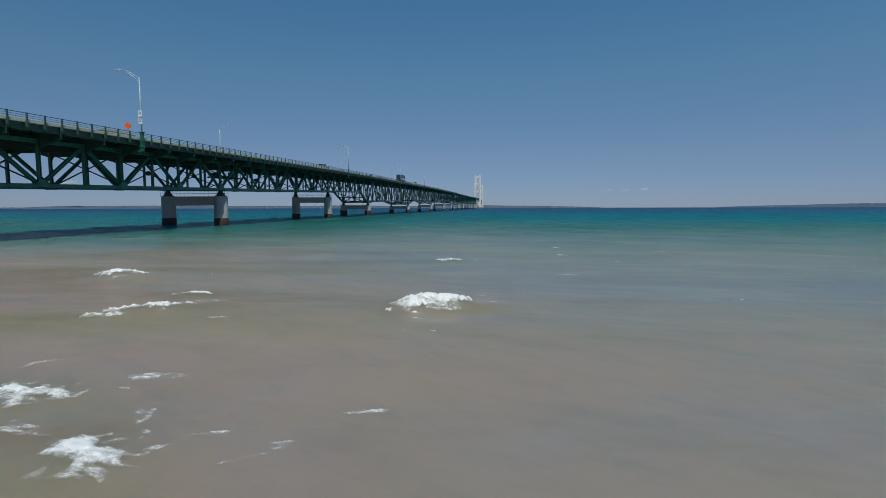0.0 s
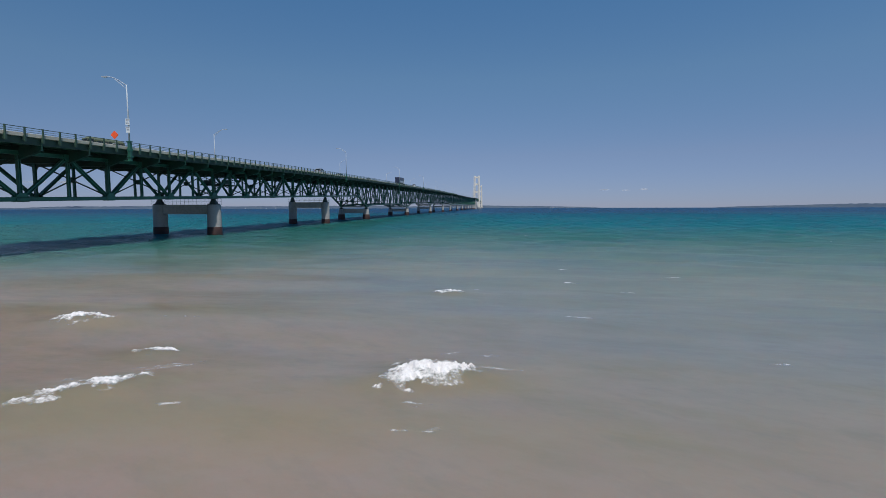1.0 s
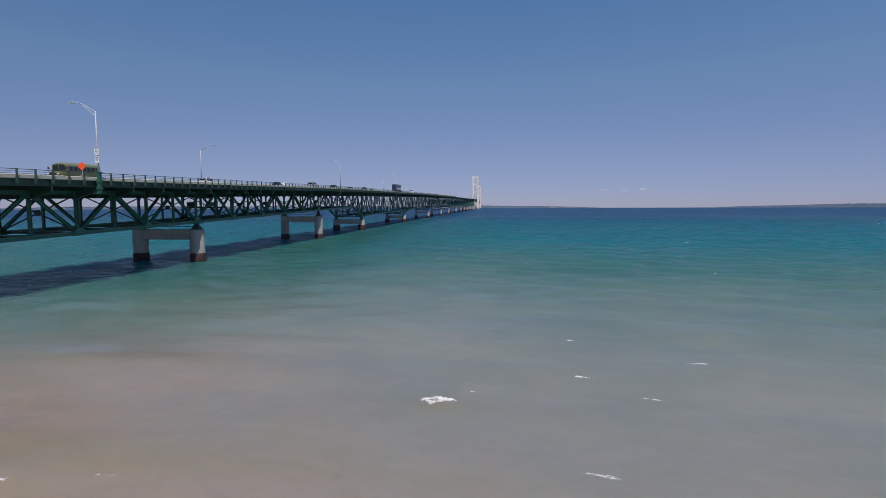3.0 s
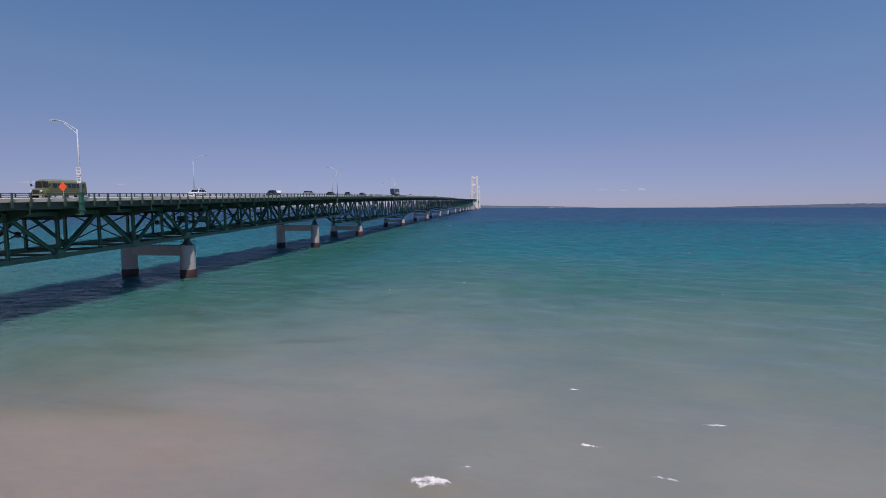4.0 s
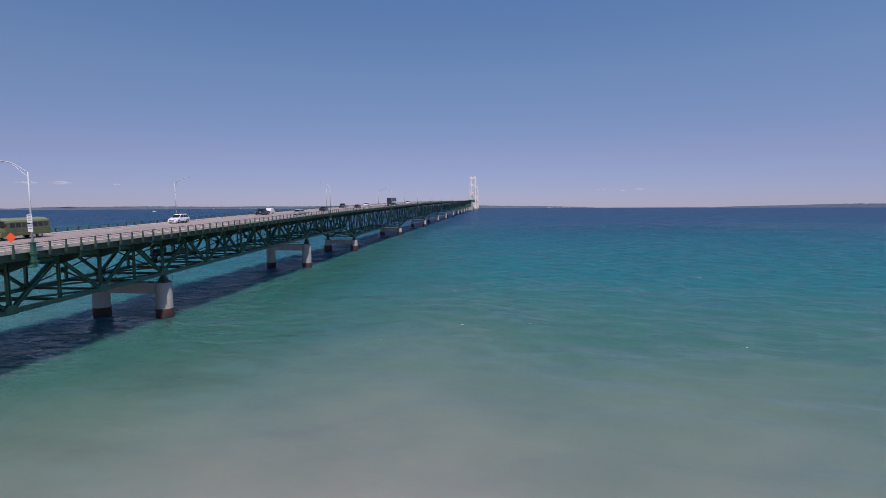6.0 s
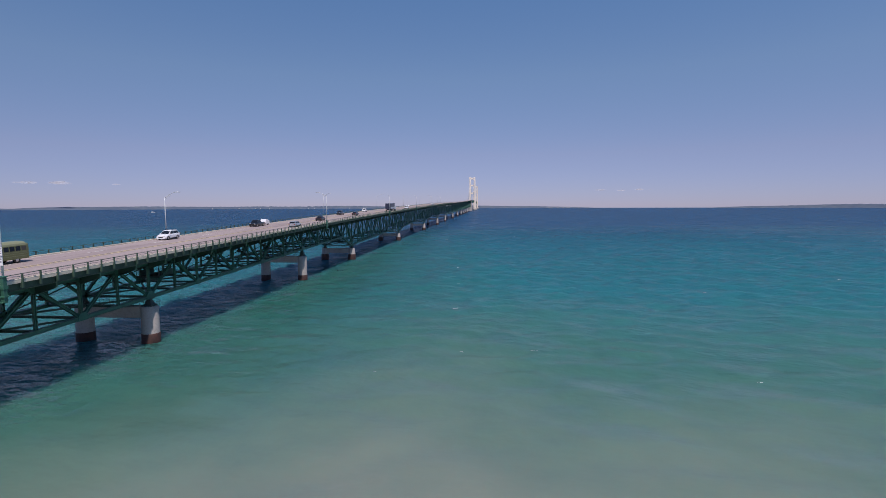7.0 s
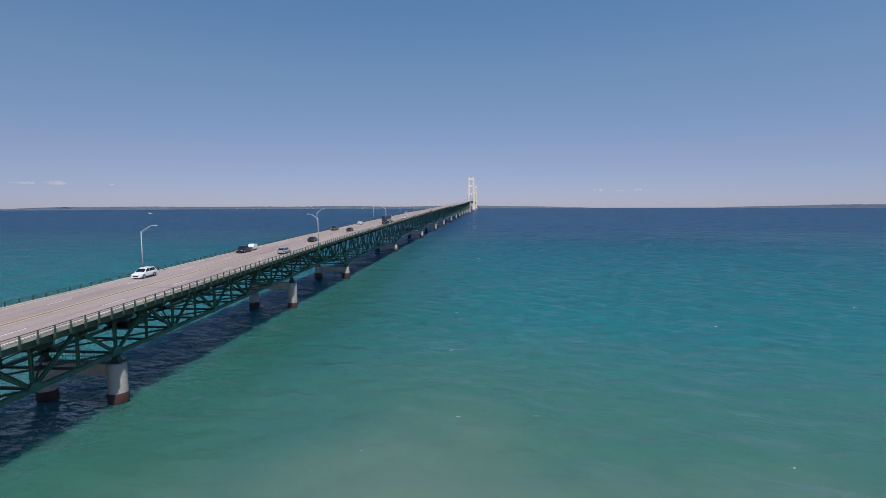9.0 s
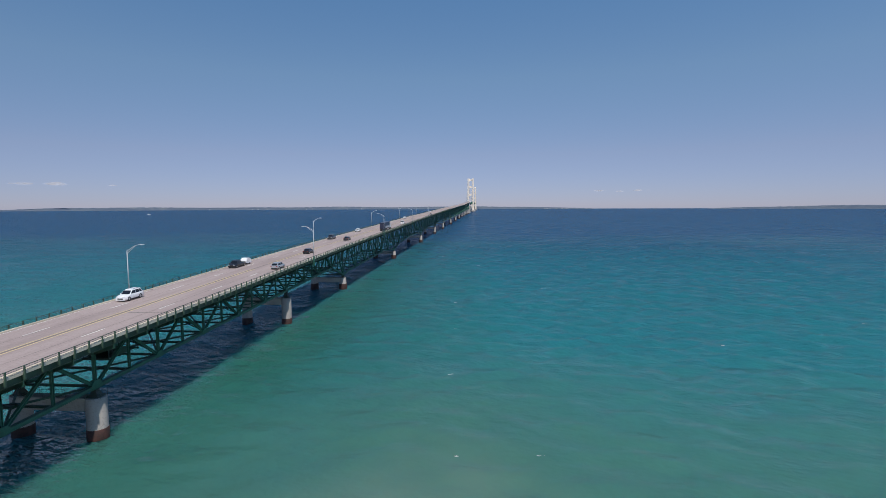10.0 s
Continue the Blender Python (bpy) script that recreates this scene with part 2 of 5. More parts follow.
road_z = profile([(-400, 2.85), (60, 14.81), (110, 15.95), (200, 17.6), (340, 20.0), (730, 25.5), (1235, 32.0), (1990, 44.0), (2535, 52.0), (3110, 56.0), (3693, 52.0), (5000, 34.0)])
low_z = profile([(-400, -3.65), (101.2, 9.38), (114.14, 5.4), (123, 6.0), (190, 7.2), (217.8, 5.2), (236, 7.6), (281, 9.0), (326, 8.6), (344.7, 6.6), (363, 8.9), (406, 10.2),
                 (450, 10.0), (468.2, 8.2), (486, 10.4), (525, 11.6), (582.8, 9.4), (640, 9.8), (730, 10.0), (1235, 12.5), (1990, 18.0)])


def top_z(y):
    return road_z(y) - 1.62


# ---- mesh helpers ----
def add_box(bm, lo, hi):
    vs = [bm.verts.new((x, y, z)) for z in (lo[2], hi[2]) for y in (lo[1], hi[1]) for x in (lo[0], hi[0])]
    for f in ((0, 2, 3, 1), (4, 5, 7, 6), (0, 1, 5, 4), (2, 6, 7, 3), (1, 3, 7, 5), (0, 4, 6, 2)):
        bm.faces.new([vs[i] for i in f])
    return vs


def add_beam(bm, p, q, w, h, side=None, section="box"):
    """A straight member from p to q; w across (along side), h in its own depth; box or I section."""
    p, q = Vector(p), Vector(q)
    way = (q - p).normalized()
    s = Vector(side) if side else (Vector((1, 0, 0)) if abs(way.x) < 0.9 else Vector((0, 1, 0)))
    s = (s - way * s.dot(way)).normalized()
    u = way.cross(s)
    if section == "box":
        rects = [(-w / 2, w / 2, -h / 2, h / 2)]
    else:
        t = min(0.07, h * 0.2)
        rects = [(-w / 2, w / 2, h / 2 - t, h / 2), (-w / 2, w / 2, -h / 2, -h / 2 + t), (-t / 2, t / 2, -h / 2 + t, h / 2 - t)]
    for a0, a1, b0, b1 in rects:
        vs = [bm.verts.new(e + s * a + u * b) for e in (p, q) for b in (b0, b1) for a in (a0, a1)]
        for f in ((0, 2, 3, 1), (4, 5, 7, 6), (0, 1, 5, 4), (2, 6, 7, 3), (1, 3, 7, 5), (0, 4, 6, 2)):
            bm.faces.new([vs[i] for i in f])


def add_tube(bm, pts, r, n=8, r_end=None, cap=True):
    """A round member through pts."""
    pts = [Vector(p) for p in pts]
    rings = []
    for i, p in enumerate(pts):
        way = (pts[min(i + 1, len(pts) - 1)] - pts[max(i - 1, 0)]).normalized()
        s = way.cross(Vector((0.3, 0.2, 0.93) if abs(way.z) < 0.8 else (1, 0, 0))).normalized()
        u = way.cross(s)
        rr = r if r_end is None else r + (r_end - r) * i / (len(pts) - 1)
        rings.append([bm.verts.new(p + (s * math.cos(a) + u * math.sin(a)) * rr) for a in (k * 2 * math.pi / n for k in range(n))])
    for a, b in zip(rings, rings[1:]):
        for k in range(n):
            f = bm.faces.new((a[k], a[(k + 1) % n], b[(k + 1) % n], b[k]))
            f.smooth = n > 6
    if cap:
        bm.faces.new(rings[0][::-1]), bm.faces.new(rings[-1])


def add_plate(bm, outline, x0, x1):
    """A flat plate with an outline in y and z, from x0 to x1."""
    a, b = [[bm.verts.new((x, y, z)) for y, z in outline] for x in (x0, x1)]
    bm.faces.new(a), bm.faces.new(b[::-1])
    for k in range(len(a)):
        j = (k + 1) % len(a)
        bm.faces.new((a[k], b[k], b[j], a[j]))


def mesh_of(bm, name, mat, even=True):
    if even:
        bmesh.ops.recalc_face_normals(bm, faces=bm.faces)
    me = bpy.data.meshes.new(name)
    bm.to_mesh(me)
    bm.free()
    for m in mat if isinstance(mat, (list, tuple)) else [mat]:
        me.materials.append(m)
    return me


def part(name, bm, mat, parent, label="", m=None):
    ob = new(name, mesh_of(bm, name, mat) if isinstance(bm, bmesh.types.BMesh) else bm)
    if parent is not None:
        ob.parent = parent
    if m is not None:
        ob.matrix_basis = m
    return tagged(ob, label)


def beam(name, p, q, w, h, mat, parent, side=None, section="box"):
    bm = bmesh.new()
    add_beam(bm, p, q, w, h, side, section)
    return part(name, bm, mat, parent)


def holder(name, label, category, group="", at=(0, 0, 0)):
    ob = new(name)
    ob.location = at
    ob.empty_display_size = 0.5
    return tagged(ob, label, category, group)


# ---- lake ----
# breaking crests near the beach: middle, length along the crest, its turn in degrees, height
BREAKERS = [(52.9, -73.0, 2.9, 14, 0.34), (44.4, -74.8, 3.0, 44, 0.2), (37.5, -67.2, 2.8, 2, 0.28), (43.2, -70.7, 1.7, -4, 0.14),
            (46.2, -80.8, 2.0, -16, 0.14), (49.2, -83.1, 2.1, -38, 0.1), (52.3, -58.8, 1.9, -8, 0.2)]


def chop():
    """Wind waves that run to the beach: wave number, way, phase and height of each train."""
    rng = np.random.RandomState(11)
    trains = []
    for k in range(64):
        length = 1.3 * (11.0 / 1.3) ** ((k + rng.rand()) / 64)
        way = rng.normal(0.3, 0.55)
        steep = 0.046 * min(1.0, (length / 5.5) ** 1.1) * min(1.0, (9.0 / length) ** 0.4)
        trains.append((2 * math.pi / length, way, rng.rand() * 6.283, steep * length / 6.283))
    return trains


TRAINS = chop()


def crest_frame(x, y, breaker):
    cx, cy, length, turn, height = breaker
    ca, sa = math.cos(radians(turn)), math.sin(radians(turn))
    return (x - cx) * ca + (y - cy) * sa, -(x - cx) * sa + (y - cy) * ca


def swell(x, y):
    """Low swell that steepens into short ridges on the sand."""
    u = y + 0.22 * x + 3.0 * np.sin(x * 0.07) + 2.0 * np.sin(x * 0.021 + 1.3)
    near = np.exp(-np.clip(np.hypot(x - 50, y + 72) - 25, 0, None) / 25)
    ridge = np.sin(u * 0.55 + 1.2 * np.sin(x * 0.043 + 2))
    return near * (0.11 * (ridge + 0.4 * ridge * np.abs(ridge)) * (0.55 + 0.45 * np.sin(x * 0.13 + y * 0.05)) + 0.03 * np.sin(u * 1.13 + 0.9 * np.sin(x * 0.17)))


def wave_height(x, y, dx=0.0, dy=0.0):
    """Height of the lake; trains that a grid of spacing dx, dy could not carry are left to the material's relief."""
    shore = np.clip((y + 75) / 125, 0.08, 1.0)
    shore = shore * (1 - 0.6 * np.exp(-((x - 8) / 30) ** 2))
    h = np.zeros_like(x)
    bend = 2.5 * np.sin(x * 0.031 + 1.3) + 1.6 * np.sin(x * 0.083 + y * 0.02)
    for k, way, phase, a in TRAINS:
        kx, ky = k * math.sin(way), k * math.cos(way)
        keep = np.clip(6.283 / (abs(kx) * dx + 1e-6) / 3 - 1, 0, 1) * np.clip(6.283 / (abs(ky) * dy + 1e-6) / 3 - 1, 0, 1)
        h += a * keep * np.sin(kx * x + ky * (y + bend) + phase)
    h = h * shore + np.clip(1.2 * h * np.abs(h), -0.1, 0.1) * shore
    h += swell(x, y)
    for b in BREAKERS:
        a, v = crest_frame(x, y, b)
        h += b[4] * np.exp(-(a / (b[2] * 0.55)) ** 2) * np.where(v < 0, np.exp(-(v / 0.55) ** 2), np.exp(-(v / 1.5) ** 2))
    return h


def axis(lo, hi, step, far, grow):
    def out(limit):
        v, s, a = 0.0, step, []
        while v < limit:
            s *= grow
            v += s
            a.append(v)
        return a
    left = [lo - v for v in out(far + lo)][::-1]
    return np.array(left + list(np.arange(lo, hi + 1e-6, step)) + [hi + v for v in out(far - hi)])


def build_lake():
    xs, ys = axis(-45, 190, 0.8, 4950, 1.05), axis(-90, 230, 0.5, 4950, 1.014)
    gx, gy = np.meshgrid(xs, ys)
    gz = wave_height(gx, gy, *np.meshgrid(np.gradient(xs), np.gradient(ys)))
    verts = np.stack([gx.ravel(), gy.ravel(), gz.ravel()], 1)
    nx, ny = len(xs), len(ys)
    i = (np.arange(ny - 1)[:, None] * nx + np.arange(nx - 1)[None]).ravel()
    faces = np.stack([i, i + 1, i + 1 + nx, i + nx], 1)
    me = bpy.data.meshes.new("lake")
    me.from_pydata(verts.tolist(), [], faces.tolist())
    me.polygons.foreach_set("use_smooth", [True] * len(faces))
    # mask for the painted crest yellow: swell ridges and breakers
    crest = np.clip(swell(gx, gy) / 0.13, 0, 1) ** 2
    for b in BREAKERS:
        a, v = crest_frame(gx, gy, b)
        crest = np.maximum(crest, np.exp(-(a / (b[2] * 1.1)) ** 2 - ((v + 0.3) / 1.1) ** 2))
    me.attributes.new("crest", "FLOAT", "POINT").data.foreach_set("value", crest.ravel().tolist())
    me.materials.append(WATER)
    return tagged(new("water", me), "clear lake water, sandy in the shallows, turquoise to deep blue", "water", kind="structure")


build_lake()


# ---- far shores ----
def land_material():
    m, n, l, b = material("hazy_far_shore")
    where = n.new("ShaderNodeNewGeometry").outputs["Position"]
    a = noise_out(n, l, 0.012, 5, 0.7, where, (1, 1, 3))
    # blue-grey of the distant air is mixed into the foliage colours
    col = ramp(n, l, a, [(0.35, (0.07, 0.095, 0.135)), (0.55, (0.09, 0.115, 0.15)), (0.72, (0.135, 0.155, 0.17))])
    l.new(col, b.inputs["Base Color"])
    b.inputs["Roughness"].default_value = 1.0
    return m


LAND = land_material()


def shore(a0, a1, height, dist, label, taper0=0.2, taper1=0.2, rough=3.0):
    """A low wooded shore on the horizon between two bearings (degrees clockwise from the bridge)."""
    bm = bmesh.new()
    count = int((a1 - a0) * 14)
    rows = []
    for k in range(count + 1):
        s = k / count
        a = radians(a0 + (a1 - a0) * s)
        env = min(1, s / taper0 if taper0 else 1) * min(1, (1 - s) / taper1 if taper1 else 1)
        env = env ** 0.6
        top = height * env * (0.82 + 0.3 * noise.noise((a * 9, height, 0))) + rough * env * noise.noise((a * 160, 3, height))
        col = []
        for d, z in ((dist - 60, -0.5), (dist - 52, 2.5 * env), (dist - 30, top * 0.75), (dist, max(top, 1.0)), (dist + 30, -1)):
            col.append(bm.verts.new((54 + d * math.sin(a), -75 + d * math.cos(a), z)))
        rows.append(col)
    for p, q in zip(rows, rows[1:]):
        for i in range(4):
            bm.faces.new((p[i], q[i], q[i + 1], p[i + 1]))
    return tagged(part("backdrop", bm, LAND, None, label), category="shore", kind="structure")


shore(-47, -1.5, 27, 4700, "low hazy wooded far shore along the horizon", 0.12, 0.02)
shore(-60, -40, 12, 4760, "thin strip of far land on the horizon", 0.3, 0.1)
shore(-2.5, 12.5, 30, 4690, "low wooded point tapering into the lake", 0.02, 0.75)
shore(23.5, 62, 34, 4720, "long far shore along the horizon, blue with haze", 0.3, 0.1)


def build_house(bearing, d, w, label):
    """A small gabled house at the water's edge of a far shore."""
    a = radians(bearing)
    house = holder("house", label, "house", "houses on the far shore", (54 + d * math.sin(a), -75 + d * math.cos(a), 1.5))
    house.rotation_euler = (0, 0, -a)
    bm = bmesh.new()
    add_box(bm, (-w / 2, -4, -3), (w / 2, 4, 3.5))
    part("wall", bm, HOUSE_WALL, house)
    bm = bmesh.new()
    add_plate(bm, [(-4.6, 3.4), (4.6, 3.4), (0, 6.5)], -w / 2 - 0.5, w / 2 + 0.5)
    part("roof", bm, HOUSE_ROOF, house, "grey pitched roof")


HOUSE_WALL = surface("pale_house_wall", (0.5, 0.5, 0.5), (0.4, 0.4, 0.4), 0.8, big=0.2, small=2)
HOUSE_ROOF = surface("grey_house_roof", (0.3, 0.29, 0.28), (0.2, 0.19, 0.19), 0.85, big=0.2, small=2)
rng = random.Random(21)
for lo, hi, count, d in ((6.5, 11.6, 13, 4628), (-30, -3, 12, 4636), (44, 52, 5, 4655)):
    for k in range(count):
        build_house(rng.uniform(lo, hi), d + rng.uniform(-3, 3), rng.uniform(4, 9), "small pale house on the far wooded shore")


# ---- piers ----
def lathe(bm, ring, x, y, n=28):
    """A round column from (radius, z) pairs."""
    rings = [[bm.verts.new((x + r * math.cos(a), y + r * math.sin(a), z)) for a in (k * 2 * math.pi / n for k in range(n))] for r, z in ring]
    for a, b in zip(rings, rings[1:]):
        for k in range(n):
            bm.faces.new((a[k], a[(k + 1) % n], b[(k + 1) % n], b[k])).smooth = True
    bm.faces.new(rings[0][::-1]), bm.faces.new(rings[-1])


def build_pier(y, top, r=1.2, group="bridge piers", detail=True, taper=0.0):
    pier = holder("bridge_pier", "twin round concrete columns with a cross beam, rusty red steel bases" if taper == 0 else "pale tapered concrete twin-column pier standing in the lake", "bridge pier", group, (0, y, 0))
    for sx in (-1, 1):
        x = sx * TRUSS_X
        bm = bmesh.new()
        lathe(bm, [(r + taper + 0.02, -2.5), (r + taper + 0.02, 1.5 + 2 * taper), (r + taper * 0.6, 1.6 + 3 * taper), (r, top - 0.22), (r - 0.06, top - 0.08), (r - 0.12, top)], x, 0)
        col = part("column", bm, CONCRETE, pier)
        bm = bmesh.new()
        lathe(bm, [(r + taper + 0.07, -2.4), (r + taper + 0.07, 1.36 + 3 * taper), (r + taper + 0.03, 1.42 + 3 * taper)], x, 0)
        part("steel_jacket", bm, RUST, col, "rusty red-brown steel jacket at the waterline")
        bm = bmesh.new()
        lz = low_z(y) - 0.3
        add_box(bm, (x - 0.8, -0.7, top), (x + 0.8, 0.7, top + 0.16))
        vs = add_box(bm, (x - 0.6, -0.5, top + 0.16), (x + 0.6, 0.5, lz - 0.05))
        for v in vs[4:]:
            v.co.x = x + (v.co.x - x) * 0.45
            v.co.y *= 0.5
        add_box(bm, (x - 0.45, -0.4, lz - 0.05), (x + 0.45, 0.4, lz))
        part("bearing", bm, STEEL_DARK, pier, "dark steel rocker bearing")
    bm = bmesh.new()
    lo = (-TRUSS_X + r * 0.8, -0.75, top - 1.72)
    vs = add_box(bm, lo, (TRUSS_X - r * 0.8, 0.75, top - 0.02))
    bmesh.ops.bevel(bm, geom=bm.edges[:], offset=0.06, segments=1, affect="EDGES")
    part("cross_beam", bm, CONCRETE, pier)
    if detail:
        for sy in (-0.62, 0.62):
            bm = bmesh.new()
            for h in (0.5, 1.0):
                add_tube(bm, [(-TRUSS_X - 1.1, sy, top + h), (TRUSS_X + 1.1, sy, top + h)], 0.022, 5)
            for k in range(9):
                xx = -TRUSS_X - 1.1 + k * (2 * TRUSS_X + 2.2) / 8
                add_tube(bm, [(xx, sy, top - 0.05), (xx, sy, top + 1.0)], 0.022, 5)
            part("handrail", bm, GREEN_DARK, pier, "thin pipe handrail on top")
    return pier


for y, top in ((-125.1, 2.4), (-62.55, 3.9), (0.0, 5.45), (62.55, 6.55)):
    build_pier(y, top)
for y, top in ((114.14, 4.35), (217.8, 4.3), (344.7, 5.6), (468.2, 7.2), (582.8, 7.9)):
    build_pier(y, top, 1.1, detail=y < 200, taper=0.25)
FAR_PIERS = [582.8 + 160.0 * k for k in range(1, 9)] + [1986.0]
for y in FAR_PIERS[:-1]:
    build_pier(y, low_z(y) - 1.2, 1.25, detail=False, taper=0.5)


# ---- trusses ----
def build_span(y0, y1, n, near=True, first=False):
    """One deck-truss span with n half panels: chords, posts, diagonals, gussets, cross frames, laterals, floor beams."""
    span = holder("truss_span", "dark green riveted steel deck truss span on concrete piers", "bridge truss", "truss spans", (0, y0, 0))
    ys = [y0 + (y1 - y0) * k / n for k in range(n + 1)]
    sec = "i" if near else "box"
    deep = 1.0 if near else 1.25

    def at(x, y, z):
        return (x, y - y0, z)
    for sx in (-1, 1):
        x = sx * TRUSS_X
        for nm, fz, w, h in (("top_chord", top_z, 0.4, 0.42), ("lower_chord", low_z, 0.46, 0.46)):
            bm = bmesh.new()
            fine = sorted(set(ys) | {y for y in (101.2, 190, 236, 281, 326, 363, 406, 450, 486, 525) if y0 < y < y1})
            a, c, e = w / 2, w / 2 + 0.08, h / 2 * deep
            out = [(-c, -e), (c, -e), (c, -e + 0.06), (a, -e + 0.06), (a, e - 0.06), (c, e - 0.06), (c, e), (-c, e), (-c, e - 0.06), (-a, e - 0.06), (-a, -e + 0.06), (-c, -e + 0.06)]
            rings = [[bm.verts.new(at(x + dx, y, fz(y) + dz)) for dx, dz in out] for y in fine]
            for p, q in zip(rings, rings[1:]):
                for i in range(12):
                    bm.faces.new((p[i], p[(i + 1) % 12], q[(i + 1) % 12], q[i]))
            bm.faces.new(rings[0]), bm.faces.new(rings[-1][::-1])
            part(nm, bm, GREEN, span)
        for k, y in enumerate(ys):
            own = k > 0 or first  # the member over a pier belongs to the span before it
            if own:
                beam("post", at(x, y, low_z(y)), at(x, y, top_z(y)), 0.34 if k % 2 == 0 else 0.28, 0.33 * deep, GREEN, span, (1, 0, 0), sec)
            if own and (k % 2 == 0 or near):
                bm = bmesh.new()
                b = k % 2 == 0
                z, g, hh = (low_z(y), 0.72, 0.68) if b else (top_z(y), 0.7, -0.6)
                if y in (y0, y1):
                    g, hh = 0.85, 0.85
                sl = low_z(y + 0.5) - low_z(y - 0.5) if b else top_z(y + 0.5) - top_z(y - 0.5)
                if abs(sl) > 0.1:
                    sl = 0.0
                base = -0.28 if b else 0.26
                out = [(-g, z + base - g * sl), (g, z + base + g * sl), (g, z + hh * 0.45 + g * sl), (g * 0.5, z + hh), (-g * 0.5, z + hh), (-g, z + hh * 0.45 - g * sl)]
                add_plate(bm, [(y - y0 + a, c) for a, c in out], x - 0.31, x + 0.31)
                part("gusset_plate", bm, GREEN, span)
            if k < n:
                a, c = (low_z, top_z) if k % 2 == 0 else (top_z, low_z)
                beam("diagonal", at(x, y, a(y)), at(x, ys[k + 1], c(ys[k + 1])), 0.34, 0.36 * deep, GREEN, span, (1, 0, 0), sec)
    def lateral(k, y, zl):
        yn = ys[k + 2] if k + 2 <= n else ys[n]
        ym = (y + yn) / 2
        for sx in (-1, 1):
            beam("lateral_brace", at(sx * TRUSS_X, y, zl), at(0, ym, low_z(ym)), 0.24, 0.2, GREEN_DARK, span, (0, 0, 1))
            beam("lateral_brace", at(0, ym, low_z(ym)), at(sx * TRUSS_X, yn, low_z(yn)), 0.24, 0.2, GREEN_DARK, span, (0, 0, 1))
        if near:
            bm = bmesh.new()
            add_box(bm, at(-0.55, ym - 0.55, low_z(ym) - 0.16), at(0.55, ym + 0.55, low_z(ym) + 0.2))
            part("gusset_plate", bm, GREEN_DARK, span)

    for k, y in enumerate(ys):
        zt, zl = top_z(y), low_z(y)
        own = k > 0 or first
        if k % 2 == 0 and k < n:
            lateral(k, y, zl)
        if not own:
            continue
        # floor beam with tapering brackets under the deck's edges
        bm = bmesh.new()
        z = road_z(y)
        out = [(-8.05, z - 0.42), (8.05, z - 0.42), (8.05, z - 1.45), (TRUSS_X + 0.3, z - 2.3), (-TRUSS_X - 0.3, z - 2.3), (-8.05, z - 1.45)]
        for t0, t1, o in ((-0.05, 0.05, out), (-0.2, 0.2, [(a, c if c > z - 1 else c + 0.08) for a, c in out if c < z - 1] + [(-8.05, z - 1.45), (-TRUSS_X - 0.3, z - 2.3), (TRUSS_X + 0.3, z - 2.3), (8.05, z - 1.45)])):
            if t0 < -0.1:
                for (xa, za), (xb, zb) in (((-8.05, z - 1.45), (-TRUSS_X - 0.3, z - 2.3)), ((-TRUSS_X - 0.3, z - 2.3), (TRUSS_X + 0.3, z - 2.3)), ((TRUSS_X + 0.3, z - 2.3), (8.05, z - 1.45))):
                    add_beam(bm, at(xa, y, za), at(xb, y, zb), 0.4, 0.06, (0, 1, 0))
            else:
                fa = [bm.verts.new(at(xx, y + t0, zz)) for xx, zz in o]
                fb = [bm.verts.new(at(xx, y + t1, zz)) for xx, zz in o]
                bm.faces.new(fa), bm.faces.new(fb[::-1])
                for i in range(len(o)):
                    j = (i + 1) % len(o)
                    bm.faces.new((fa[i], fb[i], fb[j], fa[j]))
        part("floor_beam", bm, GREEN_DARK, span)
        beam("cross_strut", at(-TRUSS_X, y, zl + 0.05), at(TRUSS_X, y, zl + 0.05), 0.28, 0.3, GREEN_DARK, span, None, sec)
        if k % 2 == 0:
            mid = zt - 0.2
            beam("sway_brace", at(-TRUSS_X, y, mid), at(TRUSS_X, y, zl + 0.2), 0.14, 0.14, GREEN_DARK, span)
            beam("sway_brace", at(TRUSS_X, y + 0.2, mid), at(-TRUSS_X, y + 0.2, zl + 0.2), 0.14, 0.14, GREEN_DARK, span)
            if near:
                # curved corner plates of the cross frame, and the plate where its braces cross
                for sx in (-1, 1):
                    for zc, up in ((zt - 0.5, -1), (zl + 0.15, 1)):
                        curve = [(0.85 - 0.7 * math.sin(q * math.pi / 10), 0.85 - 0.7 * math.cos(q * math.pi / 10)) for q in range(6)]
                        bm = bmesh.new()
                        flat = [(sx * (TRUSS_X - 0.1), zc)] + [(sx * (TRUSS_X - 0.1 - a), zc + up * c * 0.85) for a, c in curve]
                        fa = [bm.verts.new(at(xx, y + 0.06, zz)) for xx, zz in flat]
                        fb = [bm.verts.new(at(xx, y + 0.14, zz)) for xx, zz in flat]
                        bm.faces.new(fa), bm.faces.new(fb[::-1])
                        for i in range(len(flat)):
                            j = (i + 1) % len(flat)
                            bm.faces.new((fa[i], fb[i], fb[j], fa[j]))
                        part("corner_plate", bm, GREEN_DARK, span)
                zm = (mid + zl + 0.2) / 2
                bm = bmesh.new()
                fa = [bm.verts.new(at(a, y + 0.07, zm + c)) for a, c in ((-0.42, -0.2), (-0.2, -0.36), (0.2, -0.36), (0.42, -0.2), (0.42, 0.2), (0.2, 0.36), (-0.2, 0.36), (-0.42, 0.2))]
                fb = [bm.verts.new(v.co + Vector((0, 0.06, 0))) for v in fa]
                bm.faces.new(fa), bm.faces.new(fb[::-1])
